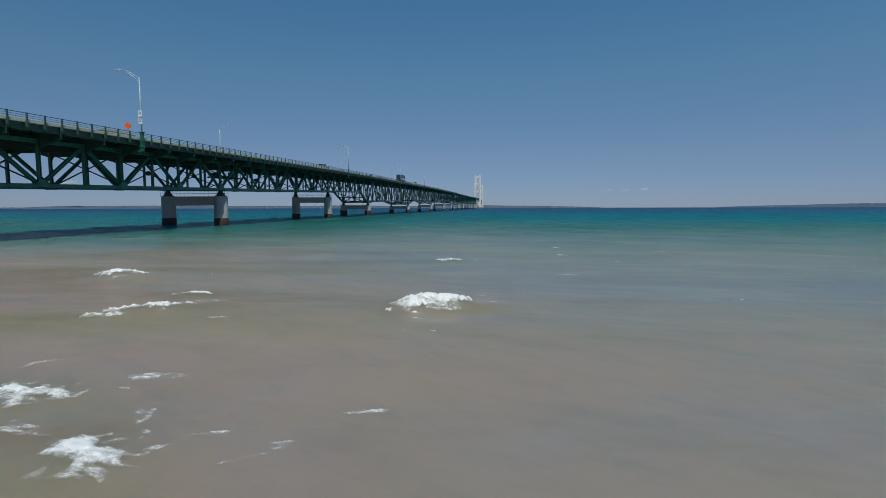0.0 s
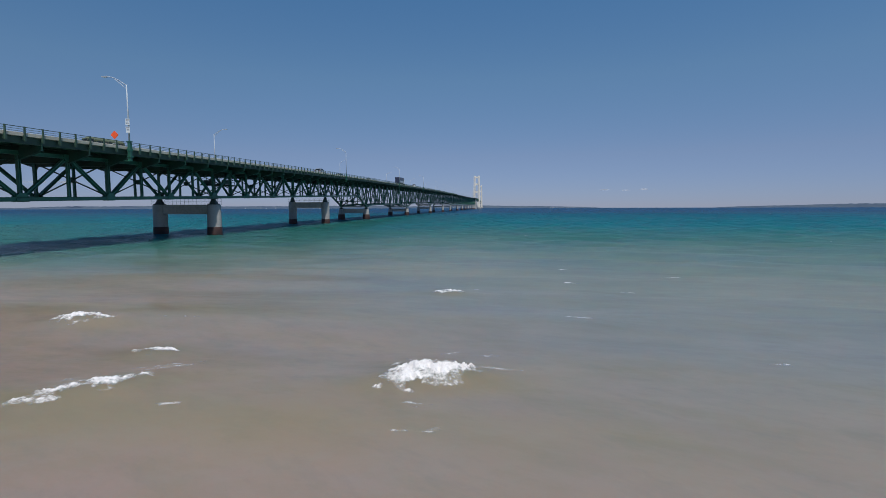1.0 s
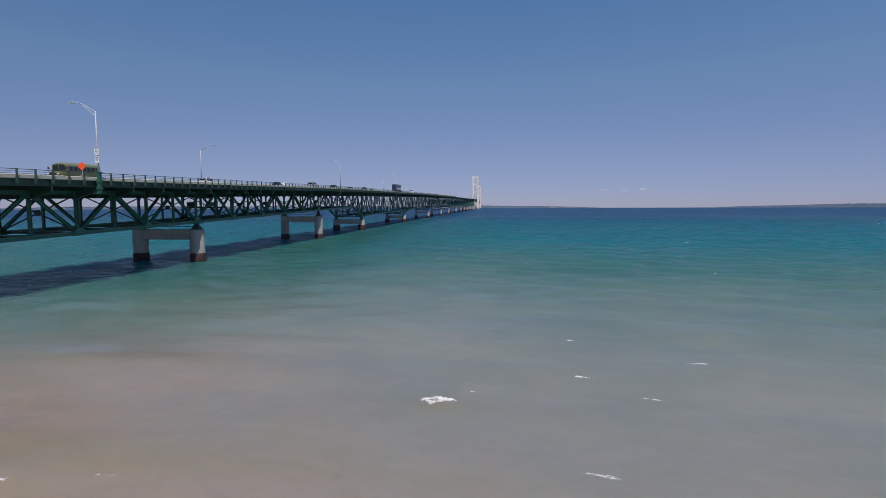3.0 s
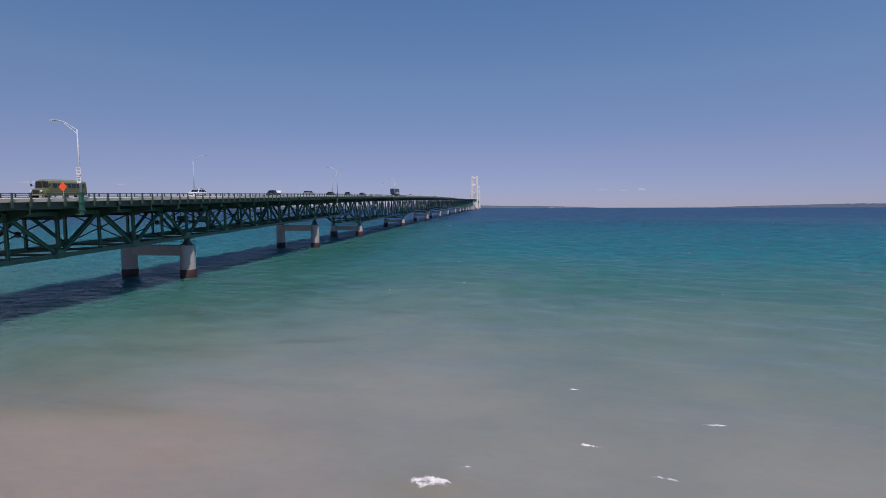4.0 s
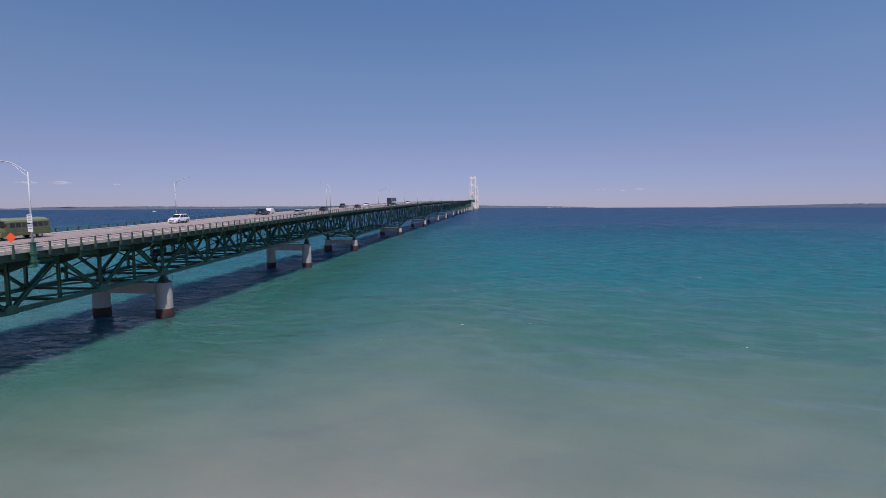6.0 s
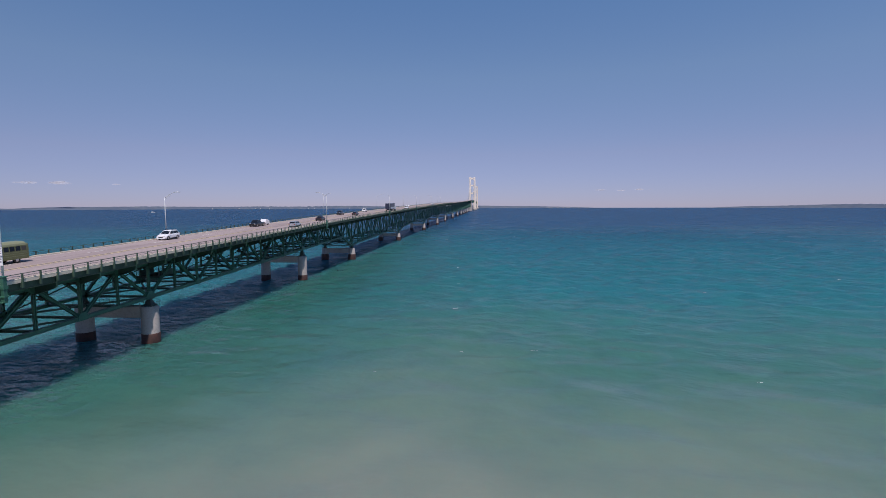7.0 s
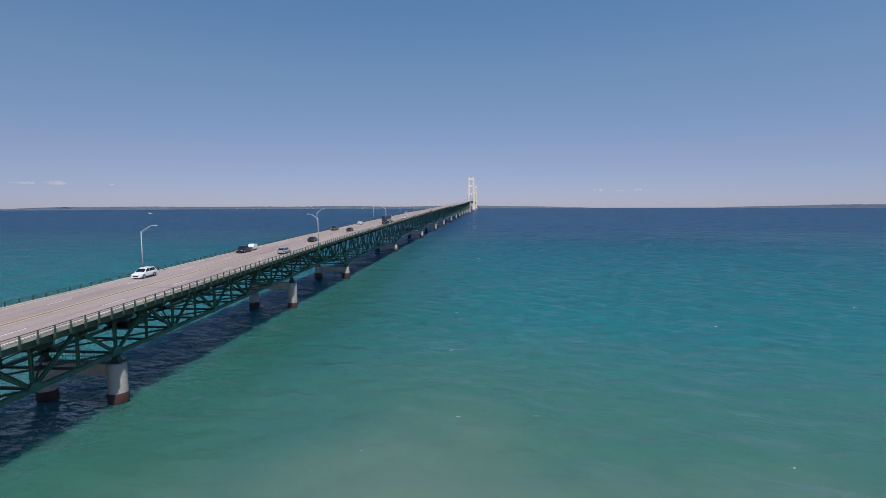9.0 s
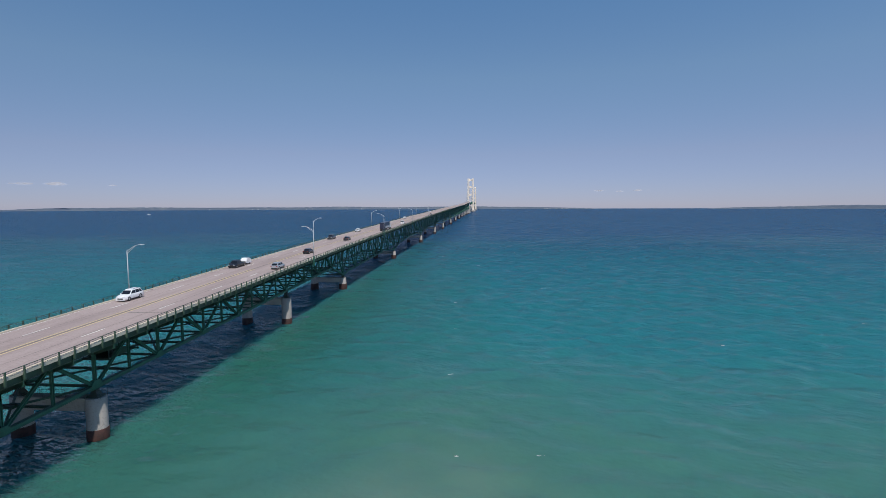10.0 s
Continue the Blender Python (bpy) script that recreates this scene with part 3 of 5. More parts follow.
                for i in range(8):
                    bm.faces.new((fa[i], fb[i], fb[(i + 1) % 8], fa[(i + 1) % 8]))
                part("crossing_plate", bm, GREEN_DARK, span)
    for x in (-6.6, -4.4, -2.2, 0, 2.2, 4.4, 6.6):
        for a, b in zip(ys, ys[1:]):
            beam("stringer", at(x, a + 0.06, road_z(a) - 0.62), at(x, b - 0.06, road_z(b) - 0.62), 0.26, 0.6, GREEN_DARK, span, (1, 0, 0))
    return span


for (a, b), n in zip(zip(PIERS, PIERS[1:]), (10, 10, 10, 8, 12, 14, 14, 12)):
    build_span(a, b, n, near=b < 120, first=a < -100)


def build_far_truss():
    """The approach and the suspended spans beyond the last pier that can be told apart: two side trusses a span."""
    ys = [582.8] + FAR_PIERS
    for a, b in zip(ys, ys[1:]):
        span = holder("truss_span", "distant green steel deck truss span", "bridge truss", "truss spans", (0, a, 0))
        for sx in (-1, 1):
            bm = bmesh.new()
            n = 10
            for k in range(n):
                p, q = a + (b - a) * k / n, a + (b - a) * (k + 1) / n
                x = sx * TRUSS_X
                for f in (top_z, low_z):
                    add_beam(bm, (x, p - a, f(p)), (x, q - a, f(q)), 0.8, 0.9)
                f, g = (low_z, top_z) if k % 2 == 0 else (top_z, low_z)
                add_beam(bm, (x, p - a, f(p)), (x, q - a, g(q)), 0.5, 0.6)
                add_beam(bm, (x, p - a, low_z(p)), (x, p - a, top_z(p)), 0.5, 0.5)
            part("side_truss", bm, GREEN, span)
        for k in range(11):
            y = (b - a) * k / 10
            bm = bmesh.new()
            add_box(bm, (-8, y - 0.25, road_z(a + y) - 2.0), (8, y + 0.25, road_z(a + y) - 0.4))
            part("floor_beam", bm, GREEN_DARK, span)


build_far_truss()


# ---- deck ----
def strip(bm, y0, y1, outline, step=12.51):
    """A long body whose outline (x, height over the road) follows the road from y0 to y1."""
    count = max(1, int(round((y1 - y0) / step)))
    rings = []
    for k in range(count + 1):
        y = y0 + (y1 - y0) * k / count
        rings.append([bm.verts.new((x, y, road_z(y) + z)) for x, z in outline])
    m = len(outline)
    for a, b in zip(rings, rings[1:]):
        for k in range(m):
            bm.faces.new((a[k], a[(k + 1) % m], b[(k + 1) % m], b[k]))
    bm.faces.new(rings[0]), bm.faces.new(rings[-1][::-1])


def rect(x0, x1, z0, z1):
    return [(x0, z0), (x1, z0), (x1, z1), (x0, z1)]


DECK_END = 4900.0
deck = tagged(holder("road", "pale worn concrete four-lane bridge roadway", "road"), kind="structure")
bm = bmesh.new()
for k in range(-20, 97):
    strip(bm, k * 12.51 + 0.012, (k + 1) * 12.51 - 0.012, rect(-HALF_ROAD, HALF_ROAD, -0.25, 0.0))
strip(bm, 97 * 12.51, DECK_END, rect(-HALF_ROAD, HALF_ROAD, -0.25, 0.0), 60)
part("pavement", bm, ROAD, deck)
for sx in (-1, 1):
    bm = bmesh.new()
    o = [(HALF_ROAD, -0.35), (7.8, -0.35), (7.8, -0.24), (8.14, -0.2), (8.14, 0.12), (HALF_ROAD + 0.06, 0.22), (HALF_ROAD, 0.12)]
    strip(bm, -250, DECK_END, [(sx * x, z) for x, z in o], 20)
    part("kerb", bm, KERB, deck, "pale concrete kerb and slab edge")
    bm = bmesh.new()
    strip(bm, -250, DECK_END, [(sx * x, z) for x, z in rect(7.81, 7.92, -0.9, -0.245)], 20)
    strip(bm, -250, DECK_END, [(sx * x, z) for x, z in rect(7.72, 8.0, -0.96, -0.902)], 20)
    part("fascia_girder", bm, FASCIA, deck, "olive green fascia girder")
    bm = bmesh.new()
    strip(bm, -250, 1500, rect(sx * 7.35 - 0.06, sx * 7.35 + 0.06, 0.001, 0.006), 20)
    part("edge_line", bm, WHITE_LINE, deck)
    bm = bmesh.new()
    strip(bm, -250, 1500, rect(sx * 0.42 - 0.1, sx * 0.42 + 0.1, 0.001, 0.006), 20)
    part("centre_line", bm, YELLOW_LINE, deck, "faded yellow centre line")
    for k in range(-12, 26):
        y = -0.32 + 15.24 * k
        bm = bmesh.new()
        strip(bm, y, y + 4.0, rect(sx * 3.96 - 0.09, sx * 3.96 + 0.09, 0.001, 0.006), 4)
        part("lane_dash", bm, WHITE_LINE, deck)
for y in [p + d for p in (-62.55, 0.0, 62.55, 114.14, 217.8) for d in (12.4,)]:
    bm = bmesh.new()
    strip(bm, y, y + 0.16, rect(0.75, HALF_ROAD - 0.05, 0.0005, 0.0035), 1)
    part("expansion_joint", bm, STEEL_DARK, deck, "dark transverse expansion joint")
bm = bmesh.new()
strip(bm, -250, 1500, [(-0.2, 0.0), (-0.14, 0.03), (0.14, 0.03), (0.2, 0.0)], 20)
part("median", bm, JOINT, deck, "low dark centre strip")
for x in (-3.68, 3.68, 6.6):
    bm = bmesh.new()
    strip(bm, -250, 1500, rect(x - 0.035, x + 0.035, 0.0005, 0.0035), 20)
    part("long_joint", bm, JOINT, deck, "dark tarred lengthwise joint")


# ---- inspection platform slung under the deck beside the first pier ----
def build_platform(x0, x1, y0, y1):
    ym = (y0 + y1) / 2
    z = road_z(ym) - 4.1
    frame_top = road_z(ym) - 0.95
    thing = holder("inspection_platform", "dark green steel inspection platform hung under the deck on rods", "platform", at=(0, ym, z))
    h = (y1 - y0) / 2
    bm = bmesh.new()
    add_box(bm, (x0, -h, -0.05), (x1, h, 0.03))
    for y in (-h, -h / 3, h / 3, h):
        add_beam(bm, (x0 - 0.15, y, -0.15), (x1 + 0.15, y, -0.15), 0.12, 0.2)
    part("deck_plate", bm, GREEN_DARK, thing)
    for x in (x0, x1):
        bm = bmesh.new()
        for k, zz in enumerate((0.5, 1.05)):
            add_beam(bm, (x, -h, zz), (x, h, zz), 0.05, 0.05)
        part("hand_rail", bm, GREEN_DARK, thing)
        bm = bmesh.new()
        add_box(bm, (x - 0.03, -h * 0.7, 0.05), (x + 0.03, h * 0.45, 0.85))
        part("side_panel", bm, GREEN_DARK, thing)
        for y in (-h, -h / 3, h / 3, h):
            bm = bmesh.new()
            add_tube(bm, [(x, y, -0.1), (x, y, frame_top - z)], 0.045, 6)
            part("hanger_rod", bm, GREEN_DARK, thing)
    bm = bmesh.new()
    add_box(bm, (x0 + 0.4, -h * 0.5, 1.5), (x1 - 0.4, h * 0.35, 2.3))
    bmesh.ops.bevel(bm, geom=bm.edges[:], offset=0.05, segments=1, affect="EDGES")
    part("winch_box", bm, GREEN_DARK, thing)
    bm = bmesh.new()
    add_beam(bm, (x0, -h * 0.5, 1.9), (x1, -h * 0.5, 1.9), 0.12, 0.16)
    add_beam(bm, (x0, h * 0.33, 1.9), (x1, h * 0.33, 1.9), 0.12, 0.16)
    part("winch_beam", bm, GREEN_DARK, thing)


build_platform(0.9, 4.5, 3.4, 9.0)


# ---- guard rails ----
def post_mesh():
    bm = bmesh.new()
    add_plate(bm, [(-0.09, -0.72), (0.09, -0.72), (0.09, -0.3), (0.07, 0.0), (0.06, 0.72), (-0.06, 0.72), (-0.07, 0.0), (-0.09, -0.3)], -0.07, 0.07)
    add_plate(bm, [(-0.19, -0.62), (0.19, -0.62), (0.11, -0.1), (-0.11, -0.1)], -0.1, -0.06)
    add_box(bm, (-0.07, -0.07, 0.70), (0.07, 0.07, 0.74))
    return mesh_of(bm, "rail_post", RAIL)


POST = post_mesh()
for sx in (-1, 1):
    rail = tagged(holder("guard_rail", "green steel bridge railing with posts and three rails", "railing", "bridge railings"), kind="")
    for k in range(-36, 108):
        y = k * POST_GAP
        part("rail_post", POST, None, rail, m=pose(sx * EDGE_X, y, road_z(y), 0, 0, 0 if sx > 0 else 180))
    bm = bmesh.new()
    for k in range(108, 330):
        y = k * POST_GAP
        z = road_z(y)
        add_box(bm, (sx * EDGE_X - 0.06, y - 0.06, z - 0.7), (sx * EDGE_X + 0.06, y + 0.06, z + 0.72))
    tagged(part("distant_railing", bm, RAIL, rail), kind="stuff")
    for h, r in ((0.69, 0.03), (0.47, 0.016), (0.26, 0.016)):
        bm = bmesh.new()
        strip(bm, -250, 1300, rect(sx * (EDGE_X - 0.08) - r, sx * (EDGE_X - 0.08) + r, h - r, h + r), 12.51)
        part("rail", bm, RAIL, rail)


# ---- suspension towers, cables and stiffening truss ----
def build_tower(y, label):
    tower = holder("suspension_tower", label, "bridge tower", "suspension towers", (0, y, 0))
    for sx in (-1, 1):
        bm = bmesh.new()
        vs = add_box(bm, (sx * 13.5 - 6.0, -6, 8), (sx * 13.5 + 6.0, 6, 166))
        for v in vs[4:]:
            v.co.x = sx * 11 + (v.co.x - sx * 13.5) * 0.8
        add_box(bm, (sx * 11 - 4.4, -5, 166), (sx * 11 + 4.4, 5, 170))
        part("leg", bm, IVORY, tower)
        bm = bmesh.new()
        lathe(bm, [(12, -3), (11.5, 8), (9, 9.5)], sx * 13.5, 0, 20)
        part("caisson", bm, CONCRETE, tower, "round concrete caisson at the water")
    for z0, z1 in ((158, 166), (122, 130), (82, 91), (38, 46)):
        bm = bmesh.new()
        w = 13.5 - 2.5 * (z0 - 8) / 158
        add_box(bm, (-w, -3.5, z0), (w, 3.5, z1))
        for s in (-1, 1):
            add_beam(bm, (s * (w - 3), 0, z0 - 5), (s * (w - 7.5), 0, z0), 6, 1.2, (0, 1, 0))
        part("portal_strut", bm, IVORY, tower)
    return tower


build_tower(TOWER_Y, "tall ivory steel suspension tower with portal struts")
build_tower(SECOND_TOWER_Y, "second distant ivory suspension tower behind the first")
cables = holder("suspension_cables", "pale main suspension cables with thin hangers", "cable")
for sx in (-1, 1):
    x = sx * 10.5
    for y0, z0, y1, z1, sag in ((TOWER_Y - 549, 44, TOWER_Y, 168, 14), (TOWER_Y, 168, SECOND_TOWER_Y, 168, 105), (SECOND_TOWER_Y, 168, SECOND_TOWER_Y + 549, 44, 14)):
        pts = [(x, y0 + (y1 - y0) * s, z0 + (z1 - z0) * s - 4 * sag * s * (1 - s)) for s in (k / 24 for k in range(25))]
        bm = bmesh.new()
        add_tube(bm, pts, 0.5, 6)
        part("main_cable", bm, GALV, cables)
        bm = bmesh.new()
        for p in pts[1:-1]:
            if p[2] > road_z(p[1]) + 2:
                add_tube(bm, [(x, p[1], road_z(p[1]) - 1), p], 0.12, 4)
        tagged(part("hangers", bm, GALV, cables), kind="stuff")
stiff = holder("stiffening_truss", "deep green stiffening truss of the suspended spans", "bridge truss", at=(0, 1986.8, 0))
for sx in (-1, 1):
    bm = bmesh.new()
    n = 190
    for k in range(n):
        p, q = 1986.8 + 14 * k, 1986.8 + 14 * (k + 1)
        zp, zq = road_z(p), road_z(q)
        for d in (-1.5, -11):
            add_beam(bm, (sx * 10, p - 1986.8, zp + d), (sx * 10, q - 1986.8, zq + d), 0.8, 0.9)
        a, b = (-11, -1.5) if k % 2 else (-1.5, -11)
        add_beam(bm, (sx * 10, p - 1986.8, zp + a), (sx * 10, q - 1986.8, zq + b), 0.6, 0.7)
    part("side_truss", bm, GREEN, stiff)
bm = bmesh.new()
add_box(bm, (-11, -20, -4), (11, 20, 24))
add_box(bm, (-10.5, -12, 24), (10.5, 12, 31))
anchor = holder("anchor_pier", "massive pale concrete cable anchorage pier", "bridge pier", at=(0, 1986.0, 0))
part("block", bm, CONCRETE, anchor)


# ---- materials of the small things ----
def paint(name, colour, rough=0.3, metal=0.0, coat=0.5):
    m, n, l, b = material(name)
    where = n.new("ShaderNodeTexCoord").outputs["Object"]
    d = noise_out(n, l, 2.2, 5, 0.6, where)
    col = mixed(n, l, ramp(n, l, d, [(0.45, (0, 0, 0)), (0.8, (0.35, 0.35, 0.35))]), colour, tuple(c * 0.55 + 0.03 for c in colour))
    l.new(col, b.inputs["Base Color"])
    b.inputs["Roughness"].default_value, b.inputs["Metallic"].default_value, b.inputs["Coat Weight"].default_value = rough, metal, coat
    return m


CAR_WHITE = paint("white_car_paint", (0.8, 0.8, 0.79))
CAR_BLACK = paint("black_car_paint", (0.012, 0.013, 0.016))
CAR_SILVER = paint("silver_car_paint", (0.5, 0.51, 0.52), 0.32, 0.5)
CAR_DARK = paint("dark_grey_car_paint", (0.03, 0.033, 0.038))
BUS_OLIVE = paint("olive_bus_paint", (0.12, 0.135, 0.05), 0.5, 0, 0.1)
BUS_PALE = paint("pale_green_bus_roof", (0.22, 0.235, 0.13), 0.55, 0, 0.1)
NAVY = paint("navy_trailer_paint", (0.02, 0.026, 0.055), 0.45, 0, 0.2)
TRAILER_GREY = paint("pale_trailer_panel", (0.5, 0.5, 0.5), 0.5, 0, 0.1)
RUBBER = paint("tyre_rubber", (0.015, 0.015, 0.015), 0.9, 0, 0)
RIM = paint("alloy_rim", (0.5, 0.5, 0.5), 0.35, 0.8, 0)
LENS_RED = paint("red_lamp_lens", (0.35, 0.015, 0.012), 0.25)
LENS_CLEAR = paint("clear_lamp_lens", (0.75, 0.76, 0.78), 0.15)
CURTAIN = paint("dim_bus_interior", (0.05, 0.05, 0.045), 0.8, 0, 0)
SIGN_WHITE = paint("white_sign_face", (0.75, 0.75, 0.74), 0.5, 0, 0)
SIGN_ORANGE = paint("fluorescent_orange_sign", (0.95, 0.11, 0.02), 0.55, 0, 0)
SIGN_GREY = paint("faded_sign_legend", (0.3, 0.3, 0.31), 0.6, 0, 0)


def glass_dark():
    m, n, l, b = material("tinted_car_glass")
    b.inputs["Base Color"].default_value = (0.012, 0.015, 0.018, 1)
    b.inputs["Roughness"].default_value = 0.06
    b.inputs["Specular IOR Level"].default_value = 0.6
    return m


GLASS = glass_dark()


def foam_material():
    """Foam: dense where the cover is high, torn into lace where it thins out."""
    m, n, l, b = material("wave_foam")
    where = n.new("ShaderNodeNewGeometry").outputs["Position"]
    c = noise_out(n, l, 6.0, 8, 0.7, where)
    l.new(ramp(n, l, c, [(0.3, (0.72, 0.63, 0.57)), (0.52, (0.94, 0.85, 0.79))]), b.inputs["Base Color"])
    b.inputs["Roughness"].default_value = 0.8
    cover = n.new("ShaderNodeAttribute")
    cover.attribute_name = "cover"
    lace = noise_out(n, l, 4.5, 12, 0.8, where, (0.8, 1.2, 1))
    torn = n.new("ShaderNodeMapRange")
    torn.clamp = False
    torn.inputs[1].default_value, torn.inputs[2].default_value, torn.inputs[3].default_value, torn.inputs[4].default_value = 0.0, 1.0, -1.5, 1.5
    l.new(lace, torn.inputs[0])
    add = n.new("ShaderNodeMath")
    l.new(cover.outputs["Fac"], add.inputs[0])
    l.new(torn.outputs[0], add.inputs[1])
    clear = n.new("ShaderNodeMapRange")
    clear.inputs[1].default_value, clear.inputs[2].default_value, clear.inputs[4].default_value = 0.1, 0.85, 0.96
    l.new(add.outputs[0], clear.inputs[0])
    l.new(clear.outputs[0], b.inputs["Alpha"])
    bp = n.new("ShaderNodeBump")
    bp.inputs["Strength"].default_value, bp.inputs["Distance"].default_value = 0.35, 0.04
    l.new(c, bp.inputs["Height"])
    l.new(bp.outputs[0], b.inputs["Normal"])
    return m


FOAM = foam_material()


# ---- street lamps on the deck ----
def build_lamp(y, side, signs=False):
    z = road_z(y)
    lamp = holder("street_lamp", "tall galvanised street lamp with two white signs, green bracket base" if signs else "tall galvanised street lamp, curved arm, green bracket base", "street lamp", "bridge lamps", (side * 8.53, y, z))
    s = -side
    bm = bmesh.new()
    add_box(bm, (-0.17, -0.2, -1.75), (0.17, 0.2, 0.75))
    add_box(bm, (-0.22, -0.27, -0.45), (0.22, 0.27, -0.1))
    add_box(bm, (min(0, s * 0.55), -0.24, -1.8), (max(0, s * 0.55), 0.24, -1.65))
    add_box(bm, (-0.25, -0.29, -1.25), (0.25, 0.29, -1.08))
    add_box(bm, (-0.26, -0.28, 0.7), (0.26, 0.28, 0.82))
    bmesh.ops.bevel(bm, geom=bm.edges[:], offset=0.02, segments=1, affect="EDGES")
    part("bracket", bm, GREEN, lamp, "green painted steel lamp bracket")
    bm = bmesh.new()
    add_tube(bm, [(0, 0, 0.8), (0, 0, 4.5), (0, 0, 7.9)], 0.105, 12, 0.065)
    part("pole", bm, GALV, lamp)
    bm = bmesh.new()
    pts = []
    for k in range(9):
        t = k / 8
        pts.append((s * 2.55 * t, 0, 7.8 + 1.15 * math.sin(t * math.pi / 2) ** 1.05))
    add_tube(bm, pts, 0.05, 8)
    part("arm", bm, GALV, lamp)
    bm = bmesh.new()
    add_tube(bm, [(0, 0, 7.35), (s * 0.75, 0, 7.98), (s * 1.6, 0, 8.66)], 0.035, 6)
    part("arm_brace", bm, GALV, lamp)
    bm = bmesh.new()
    vs = add_box(bm, (min(s * 2.5, s * 3.3), -0.16, 8.9), (max(s * 2.5, s * 3.3), 0.16, 9.05))
    for v in vs:
        if abs(v.co.x) > 3:
            v.co.y *= 0.7
            v.co.z -= 0.03 if v.co.z > 9 else -0.03
    bmesh.ops.bevel(bm, geom=bm.edges[:], offset=0.03, segments=2, affect="EDGES")
    head = part("luminaire", bm, GALV, lamp)
    bm = bmesh.new()
    add_box(bm, (min(s * 2.65, s * 3.15), -0.11, 8.87), (max(s * 2.65, s * 3.15), 0.11, 8.905))
    part("lens", bm, LENS_CLEAR, head, "clear lamp lens")
    if signs:
        for z0, z1, w in ((2.8, 3.62, 0.28), (1.85, 2.62, 0.26)):
            bm = bmesh.new()
            add_box(bm, (-w, -0.19, z0), (w, -0.15, z1))
            board = part("sign_board", bm, SIGN_WHITE, lamp, "white rectangular road sign with faded legend")
            bm = bmesh.new()
            rows = 4 if z0 > 2.5 else 2
            for k in range(rows):
                h = (z1 - z0) / (rows + 1)
                zz = z1 - h * (k + 0.85)
                add_box(bm, (-w * (0.75 - 0.12 * (k % 2)), -0.197, zz), (w * (0.75 - 0.1 * (k % 3)), -0.191, zz + h * (0.45 if rows == 4 else 0.55)))
            part("legend_bars", bm, SIGN_GREY, board)
    return lamp


for y, side in ((-25.23, 1), (25.3, -1), (74.24, 1), (124.3, -1), (173.6, 1), (224, -1), (273, 1), (323, -1), (372, 1), (422, -1), (472, 1), (522, -1), (572, 1), (622, -1), (672, 1)):
    build_lamp(y, side, y < -20)


def build_work_sign(x, y):
    z = road_z(y) + 0.2
    sign = holder("roadwork_sign", "fluorescent orange diamond roadwork sign on a folding stand", "road sign", at=(x, y, z))
    c = 1.22
    bm = bmesh.new()
    d = 0.53
    a = [bm.verts.new((px, -0.02, pz)) for px, pz in ((0, c - d), (d, c), (0, c + d), (-d, c))]
    b = [bm.verts.new((v.co.x, 0.02, v.co.z)) for v in a]
    bm.faces.new(a), bm.faces.new(b[::-1])
    for i in range(4):
        bm.faces.new((a[i], b[i], b[(i + 1) % 4], a[(i + 1) % 4]))
    bmesh.ops.bevel(bm, geom=[e for e in bm.edges if abs(e.verts[0].co.y - e.verts[1].co.y) > 0.03], offset=0.06, segments=3, affect="EDGES")
    part("diamond_board", bm, SIGN_ORANGE, sign)
    bm = bmesh.new()
    add_tube(bm, [(0, 0.04, 0.05), (0, 0.04, c + 0.4)], 0.025, 6)
    for sx in (-1, 1):
        add_tube(bm, [(0, 0.04, 0.25), (sx * 0.12, -0.45, 0.02)], 0.02, 5)
        add_tube(bm, [(0, 0.04, 0.25), (sx * 0.12, 0.5, 0.02)], 0.02, 5)
    part("stand", bm, GALV, sign)


build_work_sign(7.85, -26.9)


# ---- vehicles ----
def add_wheels(car, track, ys, r, w=0.22):
    for y in ys:
        for sx in (-1, 1):
            bm = bmesh.new()
            add_tube(bm, [(sx * (track - w), y, r), (sx * (track - 0.03), y, r), (sx * track, y, r)], r, 20, r * 0.94)
            tyre = part("wheel", bm, RUBBER, car)
            bm = bmesh.new()
            add_tube(bm, [(sx * (track - 0.02), y, r), (sx * (track + 0.012), y, r)], r * 0.62, 14, r * 0.5)
            part("rim", bm, RIM, tyre, "bare metal rim")


def loft(bm, stations):
    """A body through cross sections (y, half width at sill, at belt, at top, z sill, z belt, z top)."""
    rings = []
    for y, ws, wb, wt, zs, zb, zt in stations:
        half = [(ws * 0.86, zs), (ws, zs + 0.1), (wb * 1.01, (zs + zb) / 2), (wb, zb), (wt, zt - 0.05), (wt * 0.86, zt)]
        pts = half + [(-x, z) for x, z in reversed(half)]
        rings.append([bm.verts.new((x, y, z)) for x, z in pts])
    n = len(rings[0])
    for a, b in zip(rings, rings[1:]):
        for k in range(n):
            bm.faces.new((a[k], a[(k + 1) % n], b[(k + 1) % n], b[k])).smooth = True
    bm.faces.new(rings[0]), bm.faces.new(rings[-1][::-1])


def quad_plate(bm, pts, out, t=0.012):
    o = Vector(out).normalized() * t
    a = [bm.verts.new(Vector(p) - o * 0.2) for p in pts]
    b = [bm.verts.new(Vector(p) + o) for p in pts]
    bm.faces.new(b), bm.faces.new(a[::-1])
    for k in range(len(a)):
        j = (k + 1) % len(a)
        bm.faces.new((a[k], a[j], b[j], b[k]))


